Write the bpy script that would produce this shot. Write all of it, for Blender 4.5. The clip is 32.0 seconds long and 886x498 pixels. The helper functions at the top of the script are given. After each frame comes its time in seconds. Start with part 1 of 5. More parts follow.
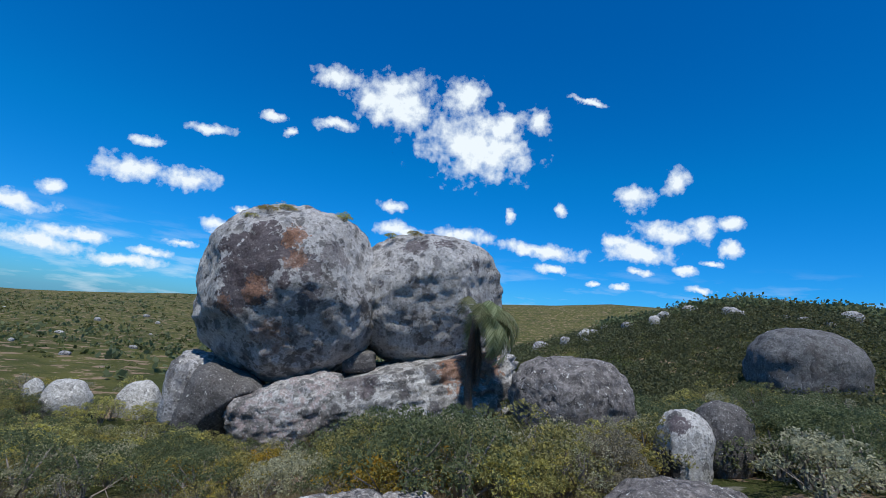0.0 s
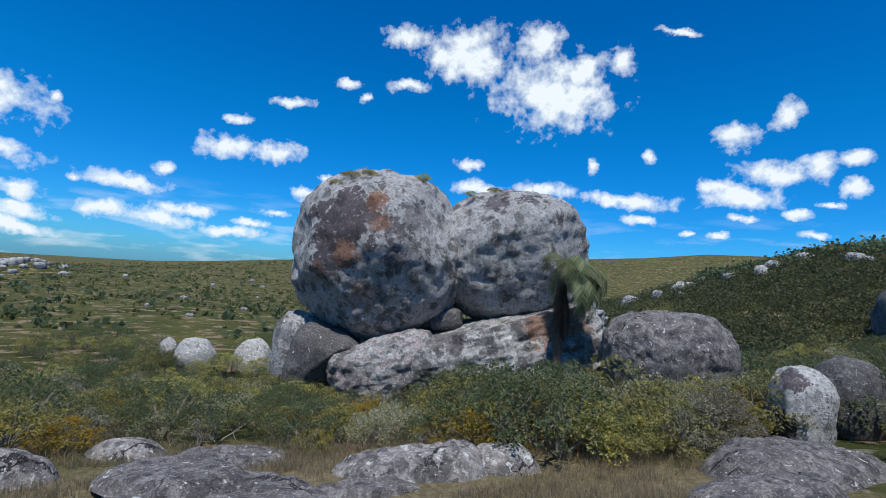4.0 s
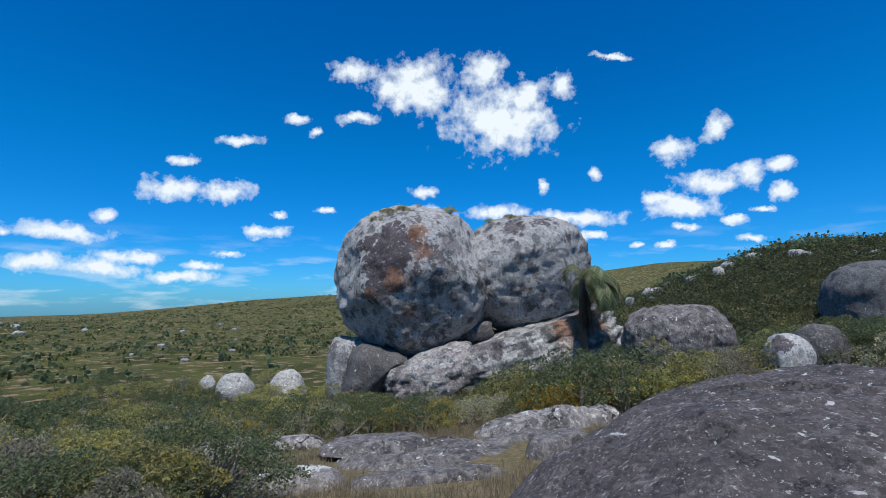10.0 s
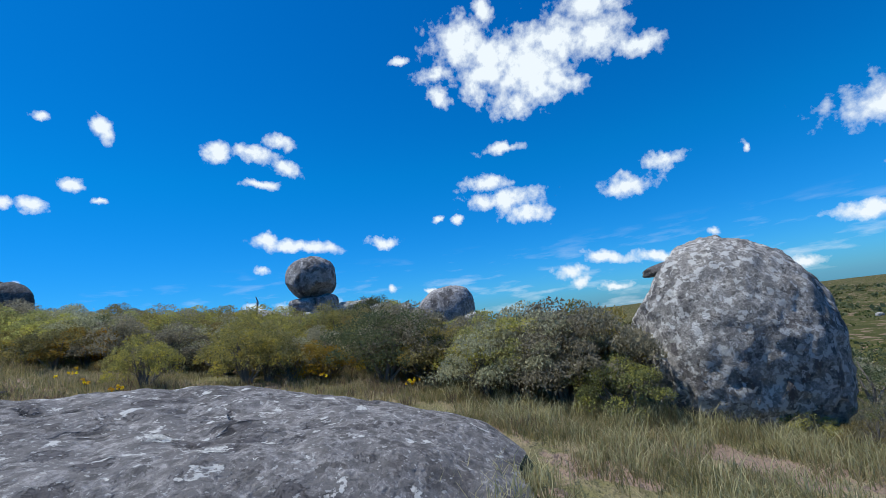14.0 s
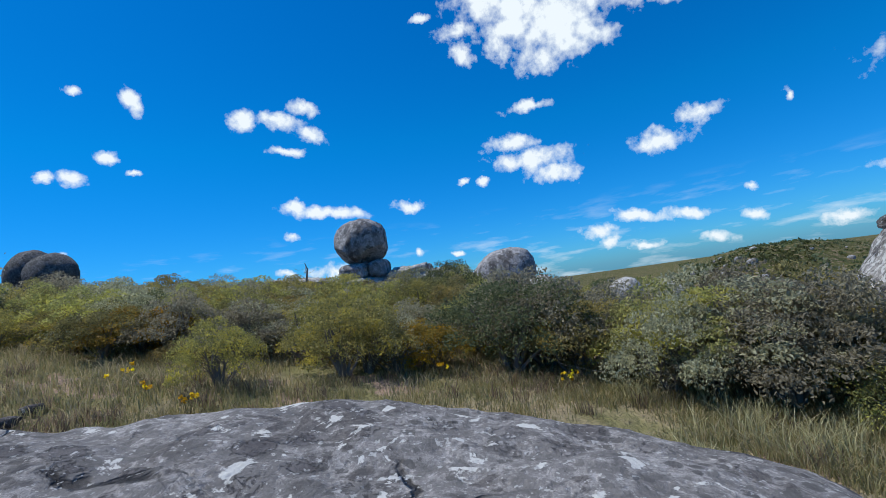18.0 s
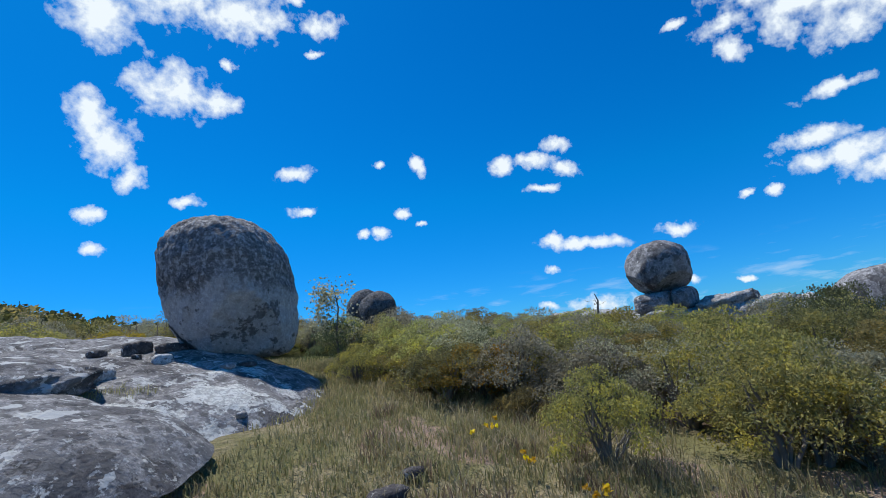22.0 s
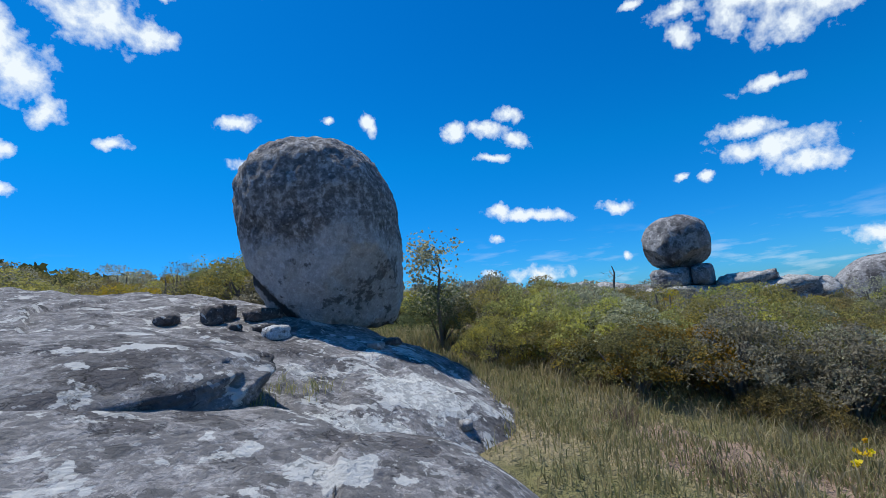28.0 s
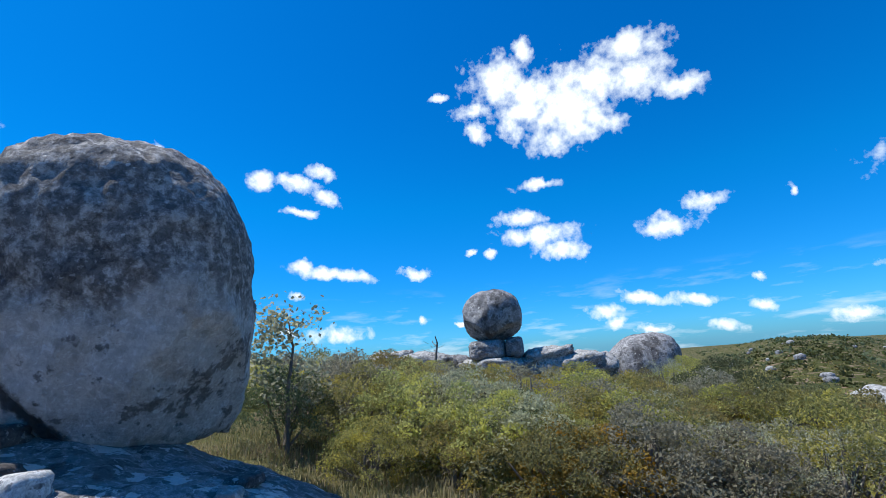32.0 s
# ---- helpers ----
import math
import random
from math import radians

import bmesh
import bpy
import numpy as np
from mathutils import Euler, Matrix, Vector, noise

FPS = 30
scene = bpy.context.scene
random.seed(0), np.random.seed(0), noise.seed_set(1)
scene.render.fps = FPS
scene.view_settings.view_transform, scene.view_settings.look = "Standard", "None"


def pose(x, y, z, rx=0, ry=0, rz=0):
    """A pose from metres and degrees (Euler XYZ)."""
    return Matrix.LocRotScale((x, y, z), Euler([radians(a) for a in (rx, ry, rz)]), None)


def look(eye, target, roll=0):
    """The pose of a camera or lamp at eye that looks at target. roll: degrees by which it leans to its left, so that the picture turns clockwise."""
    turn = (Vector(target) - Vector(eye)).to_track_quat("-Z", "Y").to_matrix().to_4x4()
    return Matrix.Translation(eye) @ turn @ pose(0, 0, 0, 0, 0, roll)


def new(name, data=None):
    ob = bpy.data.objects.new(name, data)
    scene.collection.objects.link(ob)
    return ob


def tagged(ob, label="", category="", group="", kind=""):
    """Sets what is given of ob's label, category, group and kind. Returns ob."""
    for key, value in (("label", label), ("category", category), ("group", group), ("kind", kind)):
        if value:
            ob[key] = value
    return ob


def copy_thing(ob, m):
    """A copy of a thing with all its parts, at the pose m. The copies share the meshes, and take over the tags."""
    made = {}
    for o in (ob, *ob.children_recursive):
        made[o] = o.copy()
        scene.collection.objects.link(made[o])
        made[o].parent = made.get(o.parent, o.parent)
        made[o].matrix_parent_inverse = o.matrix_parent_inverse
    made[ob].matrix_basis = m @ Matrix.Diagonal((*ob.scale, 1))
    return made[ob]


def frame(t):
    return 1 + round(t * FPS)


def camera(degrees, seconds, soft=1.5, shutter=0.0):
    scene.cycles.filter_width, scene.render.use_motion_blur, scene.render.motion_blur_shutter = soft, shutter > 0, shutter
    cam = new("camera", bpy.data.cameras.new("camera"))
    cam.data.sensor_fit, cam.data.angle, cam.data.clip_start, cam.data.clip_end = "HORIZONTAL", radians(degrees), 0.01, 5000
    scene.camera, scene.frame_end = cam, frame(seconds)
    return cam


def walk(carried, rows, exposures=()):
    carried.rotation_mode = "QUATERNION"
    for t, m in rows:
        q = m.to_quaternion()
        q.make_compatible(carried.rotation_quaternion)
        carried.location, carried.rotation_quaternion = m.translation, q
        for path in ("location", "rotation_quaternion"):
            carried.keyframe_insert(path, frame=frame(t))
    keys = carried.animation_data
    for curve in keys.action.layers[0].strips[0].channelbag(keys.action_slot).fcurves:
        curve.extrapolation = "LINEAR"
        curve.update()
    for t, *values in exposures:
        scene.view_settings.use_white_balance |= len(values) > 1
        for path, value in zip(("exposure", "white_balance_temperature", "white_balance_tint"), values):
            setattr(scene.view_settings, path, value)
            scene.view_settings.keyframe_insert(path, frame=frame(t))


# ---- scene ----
from mathutils.bvhtree import BVHTree

PATH = [
    (0, -1.66, 1.28, 2.05, -8.5, 9.0, -5.6),
    (0.5, -1.74, 1.44, 2.04, -2.0, 7.7, -4.9),
    (1, -1.74, 1.44, 2.04, 1.0, 6.1, -5.8),
    (1.5, -1.74, 1.44, 2.04, 0.3, 5.1, -5.5),
    (2, -1.74, 1.44, 2.04, 0.6, 1.4, -4.0),
    (2.5, -1.73, 1.43, 2.04, 3.6, 1.0, -3.5),
    (4.5, -1.74, 1.44, 2.04, -1.0, 5.9, -4.7),
    (5, -2.22, 1.31, 1.85, -8.4, 11.0, -7.8),
    (5.5, -2.48, 1.05, 2.08, -7.1, 4.5, -3.3),
    (6, -2.81, 0.64, 1.77, 3.2, 1.6, -0.3),
    (6.5, -3.12, 0.12, 1.73, 5.9, 1.8, -1.2),
    (7, -3.45, -0.37, 1.44, 14.4, 5.2, 3.8),
    (7.5, -3.91, -0.79, 1.22, 13.0, 7.3, 0.7),
    (8, -4.68, -1.30, 1.31, 13.3, 6.9, 7.7),
    (8.5, -5.17, -1.48, 1.39, 12.8, 7.8, 4.6),
    (9, -5.50, -1.62, 1.34, 11.5, 7.7, 4.5),
    (9.5, -5.69, -2.00, 1.38, -0.7, 5.0, 1.2),
    (10, -5.72, -2.15, 1.45, -3.0, 6.5, 0.8),
    (10.5, -5.85, -2.19, 1.48, 1.4, 8.4, 2.3),
    (11, -6.57, -2.79, 1.59, 17.2, 13.0, -1.0),
    (11.5, -6.75, -2.56, 1.65, 31.4, 12.6, -1.2),
    (12, -6.78, -2.75, 1.61, 46.9, 7.9, 2.1),
    (12.5, -6.75, -3.05, 1.62, 63.1, 9.3, 5.5),
    (13, -6.75, -3.40, 1.75, 76.3, 9.4, 4.7),
    (13.5, -6.85, -3.75, 1.81, 89.4, 11.4, 7.4),
    (14, -7.09, -4.01, 1.97, 97.1, 8.8, 7.1),
    (14.5, -7.09, -4.47, 2.04, 102.0, 11.2, 9.0),
    (16.5, -8.31, -5.35, 2.30, 100.2, 6.9, 4.6),
    (17, -8.52, -5.55, 2.28, 103.4, 7.9, 5.6),
    (17.5, -8.76, -5.74, 2.30, 105.2, 6.9, 7.4),
    (18, -8.95, -5.91, 2.33, 100.5, 4.7, 8.0),
    (18.5, -9.23, -6.17, 2.30, 106.2, 8.5, 8.8),
    (19, -9.50, -6.45, 2.35, 109.0, 9.8, 6.7),
    (19.5, -9.66, -6.66, 2.46, 110.4, 11.2, 5.7),
    (20, -9.75, -6.87, 2.53, 110.0, 9.9, 9.0),
    (20.5, -9.85, -7.05, 2.59, 109.0, 12.1, 6.6),
    (21, -9.94, -7.27, 2.61, 108.3, 13.1, 5.1),
    (21.5, -9.93, -7.49, 2.63, 113.3, 10.2, 6.2),
    (22, -9.92, -7.73, 2.61, 132.0, 12.7, 6.8),
    (22.5, -9.93, -7.87, 2.60, 134.2, 9.8, 9.3),
    (23, -9.92, -8.12, 2.63, 126.8, 11.5, 5.1),
    (23.5, -9.90, -8.43, 2.59, 128.1, 12.6, 4.1),
    (24, -9.83, -8.80, 2.53, 125.2, 12.6, 3.1),
    (24.5, -9.72, -9.17, 2.48, 126.8, 17.9, 10.0),
    (26.5, -9.52, -10.50, 2.77, 123.7, 14.2, 11.0),
    (27, -9.44, -10.74, 2.84, 126.3, 18.8, 5.7),
    (27.5, -9.37, -10.94, 2.88, 134.4, 15.2, 11.3),
    (28, -9.43, -10.98, 3.05, 124.9, 7.7, 4.7),
    (28.5, -9.56, -11.09, 3.10, 117.0, 6.4, 1.9),
    (29, -9.66, -11.19, 3.12, 119.7, 8.5, 5.7),
    (29.5, -9.85, -11.35, 3.15, 114.9, 7.7, 3.6),
    (30, -10.07, -11.64, 3.19, 122.4, 12.6, 5.1),
    (30.5, -10.17, -11.74, 3.33, 106.2, 9.7, -0.7),
    (31, -10.25, -11.98, 3.33, 98.4, 12.0, -0.4),
    (31.5, -10.22, -12.18, 3.39, 97.9, 10.2, 3.7),
    (32, -10.17, -12.35, 3.45, 100.6, 13.2, 4.1),
]

cam = camera(87.0, 32.0, soft=0.7)
walk(cam, [(t, pose(x, y, z, 90 + pitch, roll, yaw)) for t, x, y, z, yaw, pitch, roll in PATH],
     exposures=[(0, 0.0), (28.5, 0.0), (30, 0.2), (31, 0.3), (32, 0.3)])

# ---- sky and sun ----
SUN_AZ, SUN_EL = 180.0, 66.0          # degrees, counted to the left of +y
world = bpy.data.worlds.new("sky")
scene.world = world
world.use_nodes = True
wn, wl = world.node_tree.nodes, world.node_tree.links
wn.clear()


def heading(az, el=0.0):
    a, e = radians(az), radians(el)
    return Vector((-math.sin(a) * math.cos(e), math.cos(a) * math.cos(e), math.sin(e)))


def wnode(kind, **inputs):
    nd = wn.new(kind)
    for key, value in inputs.items():
        nd.inputs[int(key[1:])].default_value = value
    return nd


def wmath(op, a, b=0.5, c=0.5, clamp=False):
    nd = wn.new("ShaderNodeMath")
    nd.operation, nd.use_clamp = op, clamp
    for i, v in enumerate((a, b, c)):
        if isinstance(v, (int, float)):
            nd.inputs[i].default_value = v
        else:
            wl.new(v, nd.inputs[i])
    return nd.outputs[0]


# clouds: azimuth, elevation, half width, half height, tilt, in degrees
HEART_CLOUDS = [
    (27.5, 12.5, 2.6, 1.2, 6), (22.5, 12.5, 2.9, 1.1, 5), (26.4, 15.7, 1.3, 0.6, 7), (20.9, 18.3, 2.4, 0.6, 6), (14.6, 21.2, 1.4, 0.5, 4),
    (12.4, 20.0, 0.7, 0.5, 4), (7.4, 21.9, 2.1, 0.6, 2), (7.8, 27.1, 2.8, 1.1, 2), (0.4, 25.5, 4.9, 2.8, -1), (-10.5, 21.6, 6.2, 3.8, -5),
    (-8.9, 27.1, 2.3, 1.9, -5), (-13.8, 24.0, 3.0, 2.0, -7), (-18.3, 24.8, 1.2, 1.5, -9), (-24.1, 27.0, 2.0, 0.3, -13),
]
EAST_CLOUDS = [
    (-0.9, 13.5, 1.6, 0.7, -1), (17.9, 8.2, 2.3, 0.7, 2), (16.5, 10.4, 0.8, 0.5, 3), (-1.4, 10.8, 2.4, 0.9, -1), (11.0, 11.0, 1.1, 0.5, 2),
    (21.9, 5.7, 1.7, 0.4, 2), (24.5, 4.3, 1.8, 0.5, 2), (26.7, 3.0, 3.5, 0.6, 2), (-30.2, 16.2, 2.0, 1.3, -10), (-34.4, 17.9, 1.2, 1.4, -13),
    (-21.8, 14.6, 0.7, 0.7, -6), (-15.5, 13.8, 0.6, 0.8, -4), (-9.9, 10.9, 3.5, 0.9, -2), (-19.6, 9.8, 5.1, 0.9, -4), (-21.1, 7.6, 1.8, 0.5, -3),
]
LOW_EAST_CLOUDS = [
    (-28.4, 11.2, 1.7, 0.9, -6), (-31.1, 10.0, 3.5, 1.2, -6), (-33.9, 12.2, 3.2, 1.1, -9), (-37.1, 12.6, 1.5, 1.3, -10), (-39.9, 13.2, 1.1, 0.8, -12),
    (-39.7, 10.4, 1.0, 0.8, -9), (-30.6, 7.7, 1.3, 0.4, -5), (-37.7, 8.9, 0.9, 0.3, -7), (-35.6, 8.2, 1.2, 0.4, -6), (-28.9, 6.1, 0.9, 0.4, -3),
    (-26.0, 6.3, 0.7, 0.3, -3), (-36.8, 6.3, 1.5, 0.4, -5),
]
VALLEY_CLOUDS = [
    (44.6, 5.5, 1.4, 0.8, -2), (44.3, 3.5, 2.2, 0.6, -3), (45.8, 1.8, 2.7, 0.8, -4), (33.4, 9.1, 1.2, 0.6, -1), (36.4, 7.2, 4.0, 0.8, -2),
    (40.8, 7.0, 0.8, 0.5, -1), (38.1, 4.3, 2.3, 0.8, -3), (33.3, 3.9, 3.4, 0.9, -3), (30.5, 5.0, 2.7, 0.7, -3), (49.3, 2.7, 1.4, 0.5, -4),
]
STAR_CLOUDS = [
    (86.5, 30.3, 3.9, 2.4, 1), (78.0, 30.1, 4.0, 2.8, -3), (87.4, 28.2, 3.8, 1.8, 1), (80.3, 25.9, 3.6, 2.2, -3),
    (94.3, 29.1, 2.6, 0.9, 5), (90.3, 32.1, 3.7, 2.6, 3), (87.0, 34.7, 1.2, 1.3, 2), (82.3, 28.2, 5.2, 4.1, -1), (84.4, 24.5, 3.0, 1.7, -1),
    (73.7, 32.3, 3.4, 1.6, -5), (73.2, 29.3, 3.0, 2.2, -6), (68.7, 26.8, 2.6, 1.1, -8), (94.0, 26.6, 1.2, 1.2, 4), (98.8, 31.0, 1.1, 0.4, 8),
    (89.5, 26.9, 1.5, 1.6, 2),
]
MIDDLE_CLOUDS = [
    (87.1, 19.7, 2.4, 0.7, -1), (89.6, 15.9, 2.7, 1.0, -1), (87.3, 13.7, 4.8, 1.2, -2), (85.1, 11.6, 2.8, 1.1, -3), (69.0, 14.5, 2.0, 0.9, -6),
    (73.1, 12.7, 2.8, 1.2, -5), (96.1, 12.4, 0.8, 0.4, -0), (48.5, 13.8, 5.5, 2.1, -12), (42.4, 14.0, 0.4, 0.5, -15), (61.2, 13.7, 0.5, 0.8, -8),
    (46.8, 8.5, 3.5, 1.0, -10), (53.0, 5.2, 3.2, 0.8, -7), (44.5, 5.0, 1.4, 0.8, -9), (44.2, 3.1, 2.5, 0.6, -7), (44.1, 1.6, 3.1, 0.6, -7),
    (59.0, 1.5, 2.0, 0.6, -5),
]
RIDGE_CLOUDS = [
    (147.9, 22.8, 1.8, 0.9, 7), (132.5, 22.8, 0.9, 1.3, 0), (137.6, 23.5, 0.7, 0.4, 3), (147.2, 18.3, 1.5, 0.5, 3), (135.2, 17.5, 0.9, 0.7, -2),
    (140.2, 15.4, 0.6, 0.5, -1), (138.0, 15.2, 1.1, 0.7, -2), (132.9, 15.9, 0.9, 0.3, -3), (121.5, 21.8, 1.4, 1.0, -4), (117.7, 21.4, 2.8, 0.9, -6),
    (114.6, 22.7, 1.5, 0.9, -7), (113.9, 20.0, 1.5, 0.9, -7), (117.1, 18.0, 2.0, 0.5, -7), (116.9, 11.8, 1.4, 0.8, -8), (113.5, 10.8, 4.3, 0.7, -8),
    (117.7, 8.4, 0.9, 0.5, -8),
]
RIDGE_END_CLOUDS = [
    (103.4, 10.4, 1.9, 0.7, -10), (112.8, 3.6, 3.2, 1.0, -9), (118.6, 4.1, 1.3, 0.5, -9), (139.2, 7.8, 0.6, 0.5, -6), (93.8, 12.0, 0.8, 0.5, -13),
    (102.7, 4.8, 0.5, 0.5, -10), (98.2, 3.9, 0.8, 0.3, -10), (81.3, 3.9, 1.7, 0.9, -12), (77.0, 5.0, 2.6, 0.7, -14), (71.9, 4.4, 2.0, 0.6, -15),
    (80.2, 2.6, 1.1, 0.7, -12), (76.2, 1.6, 1.7, 0.5, -12), (69.4, 1.3, 1.6, 0.7, -13), (65.9, 3.0, 1.3, 0.7, -15), (65.6, 5.9, 0.8, 0.5, -18),
]
SUNWARD_CLOUDS = [
    (160.1, 41.3, 8.7, 3.5, 14), (168.7, 36.7, 2.9, 2.9, 19), (153.8, 39.0, 4.6, 2.5, 9), (161.6, 30.7, 3.7, 2.7, 9), (156.6, 30.2, 1.9, 1.2, 6),
    (169.1, 27.1, 1.8, 2.5, 11), (165.2, 21.4, 1.2, 1.4, 4), (167.6, 24.7, 2.4, 2.3, 8), (144.5, 36.0, 1.3, 0.4, 2), (143.7, 38.7, 2.2, 1.2, 3),
    (146.5, 41.1, 0.7, 0.7, 5), (148.8, 44.6, 2.3, 1.4, 8), (155.4, 33.9, 0.6, 0.6, 8), (169.0, 17.6, 1.0, 0.9, 3), (160.1, 19.4, 1.4, 0.7, 1),
    (168.3, 14.0, 1.0, 0.6, -1),
]
ray = wn.new("ShaderNodeTexCoord").outputs["Generated"]
curl = wn.new("ShaderNodeTexNoise")
curl.inputs["Scale"].default_value, curl.inputs["Detail"].default_value, curl.inputs["Roughness"].default_value = 17.0, 9.0, 0.68
wl.new(ray, curl.inputs["Vector"])
off = wnode("ShaderNodeVectorMath", i1=(0.5, 0.5, 0.5))
off.operation = "SUBTRACT"
wl.new(curl.outputs["Color"], off.inputs[0])
small = wnode("ShaderNodeVectorMath", i1=(0.044, 0.044, 0.036))
small.operation = "MULTIPLY"
wl.new(off.outputs[0], small.inputs[0])
bent = wn.new("ShaderNodeVectorMath")
bent.operation = "ADD"
wl.new(ray, bent.inputs[0])
wl.new(small.outputs[0], bent.inputs[1])
nearest, lead, count = None, bent.outputs[0], 0
for rows in (HEART_CLOUDS, EAST_CLOUDS, LOW_EAST_CLOUDS, VALLEY_CLOUDS, STAR_CLOUDS, MIDDLE_CLOUDS, RIDGE_CLOUDS, RIDGE_END_CLOUDS, SUNWARD_CLOUDS):
    for az, el, hw, hh, tilt in rows:
        turn = Matrix.Rotation(radians(az), 3, "Z") @ Matrix.Rotation(radians(el), 3, "X") @ Matrix.Rotation(-radians(tilt), 3, "Y")
        mp = wn.new("ShaderNodeMapping")
        mp.vector_type = "TEXTURE"
        mp.inputs["Location"].default_value = heading(az, el)
        mp.inputs["Rotation"].default_value = turn.to_euler("XYZ")
        mp.inputs["Scale"].default_value = (radians(hw) * 0.94, 0.3, radians(hh) * 0.96)
        wl.new(lead, mp.inputs["Vector"])
        ln = wn.new("ShaderNodeVectorMath")
        ln.operation = "LENGTH"
        wl.new(mp.outputs[0], ln.inputs[0])
        nearest = ln.outputs["Value"] if nearest is None else wmath("MINIMUM", nearest, ln.outputs["Value"])
        count += 1
        if count % 6 == 0:        # keeps the long chain in order, six clouds at a time
            link = wnode("ShaderNodeVectorMath", i1=(1e-6, 1e-6, 1e-6))
            link.operation = "MULTIPLY_ADD"
            wl.new(nearest, link.inputs[0])
            wl.new(bent.outputs[0], link.inputs[2])
            lead = link.outputs[0]
fluff = wn.new("ShaderNodeTexNoise")
fluff.inputs["Scale"].default_value, fluff.inputs["Detail"].default_value, fluff.inputs["Roughness"].default_value = 36.0, 7.0, 0.58
wl.new(ray, fluff.inputs["Vector"])
frayed = wmath("ADD", nearest, wmath("MULTIPLY", wmath("SUBTRACT", fluff.outputs["Fac"], 0.5), 2.5))
cover = wmath("SUBTRACT", 1.0, wmath("MULTIPLY_ADD", frayed, 1.1, -0.40, clamp=True), clamp=True)
# a loose bank of small flat clouds low over the horizon
sep = wn.new("ShaderNodeSeparateXYZ")
wl.new(ray, sep.inputs[0])
height = sep.outputs["Z"]
flat = wn.new("ShaderNodeMapping")
flat.inputs["Scale"].default_value = (9.0, 9.0, 46.0)
wl.new(ray, flat.inputs["Vector"])
bank = wn.new("ShaderNodeTexNoise")
bank.inputs["Scale"].default_value, bank.inputs["Detail"].default_value, bank.inputs["Roughness"].default_value = 1.0, 6.0, 0.55
wl.new(flat.outputs[0], bank.inputs["Vector"])
low = wmath("MULTIPLY", wmath("MULTIPLY_ADD", bank.outputs["Fac"], 5.0, -2.6, clamp=True), wmath("MULTIPLY_ADD", height, -9.0, 1.35, clamp=True))
cover = wmath("MAXIMUM", cover, wmath("MULTIPLY", low, 0.5))
sky = wn.new("ShaderNodeTexSky")
sky.sky_type, sky.sun_disc = "NISHITA", False
sky.sun_elevation, sky.sun_rotation = radians(SUN_EL), radians(-SUN_AZ)
sky.altitude, sky.air_density, sky.dust_density, sky.ozone_density = 300, 1.0, 0.35, 5.0
vivid = wn.new("ShaderNodeHueSaturation")
vivid.inputs["Hue"].default_value, vivid.inputs["Saturation"].default_value, vivid.inputs["Value"].default_value = 0.503, 1.38, 0.92
wl.new(sky.outputs[0], vivid.inputs["Color"])
tint = wn.new("ShaderNodeMix")
tint.data_type, tint.blend_type = "RGBA", "MULTIPLY"
tint.inputs["Factor"].default_value = 1.0
air = wn.new("ShaderNodeMix")
air.data_type = "RGBA"
air.inputs["A"].default_value, air.inputs["B"].default_value = (0.22, 0.645, 1.25, 1), (0.04, 1.10, 1.24, 1)
wl.new(wmath("MULTIPLY_ADD", height, 3.2, 0.0, clamp=True), air.inputs["Factor"])
wl.new(air.outputs["Result"], tint.inputs["B"])
wl.new(vivid.outputs[0], tint.inputs["A"])
mix = wn.new("ShaderNodeMix")
mix.data_type = "RGBA"
wl.new(cover, mix.inputs["Factor"])
wl.new(tint.outputs["Result"], mix.inputs["A"])
mix.inputs["B"].default_value = (7.2, 7.9, 8.4, 1)
bg = wn.new("ShaderNodeBackground")
bg.inputs["Strength"].default_value = 0.12
wl.new(mix.outputs["Result"], bg.inputs["Color"])
wl.new(bg.outputs[0], wn.new("ShaderNodeOutputWorld").inputs["Surface"])

sun = new("sun", bpy.data.lights.new("sun", "SUN"))
sun.data.energy, sun.data.angle, sun.data.color = 4.2, radians(0.55), (0.98, 0.965, 0.92)
sun.matrix_world = look(heading(SUN_AZ, SUN_EL) * 300, (0, 0, 0))


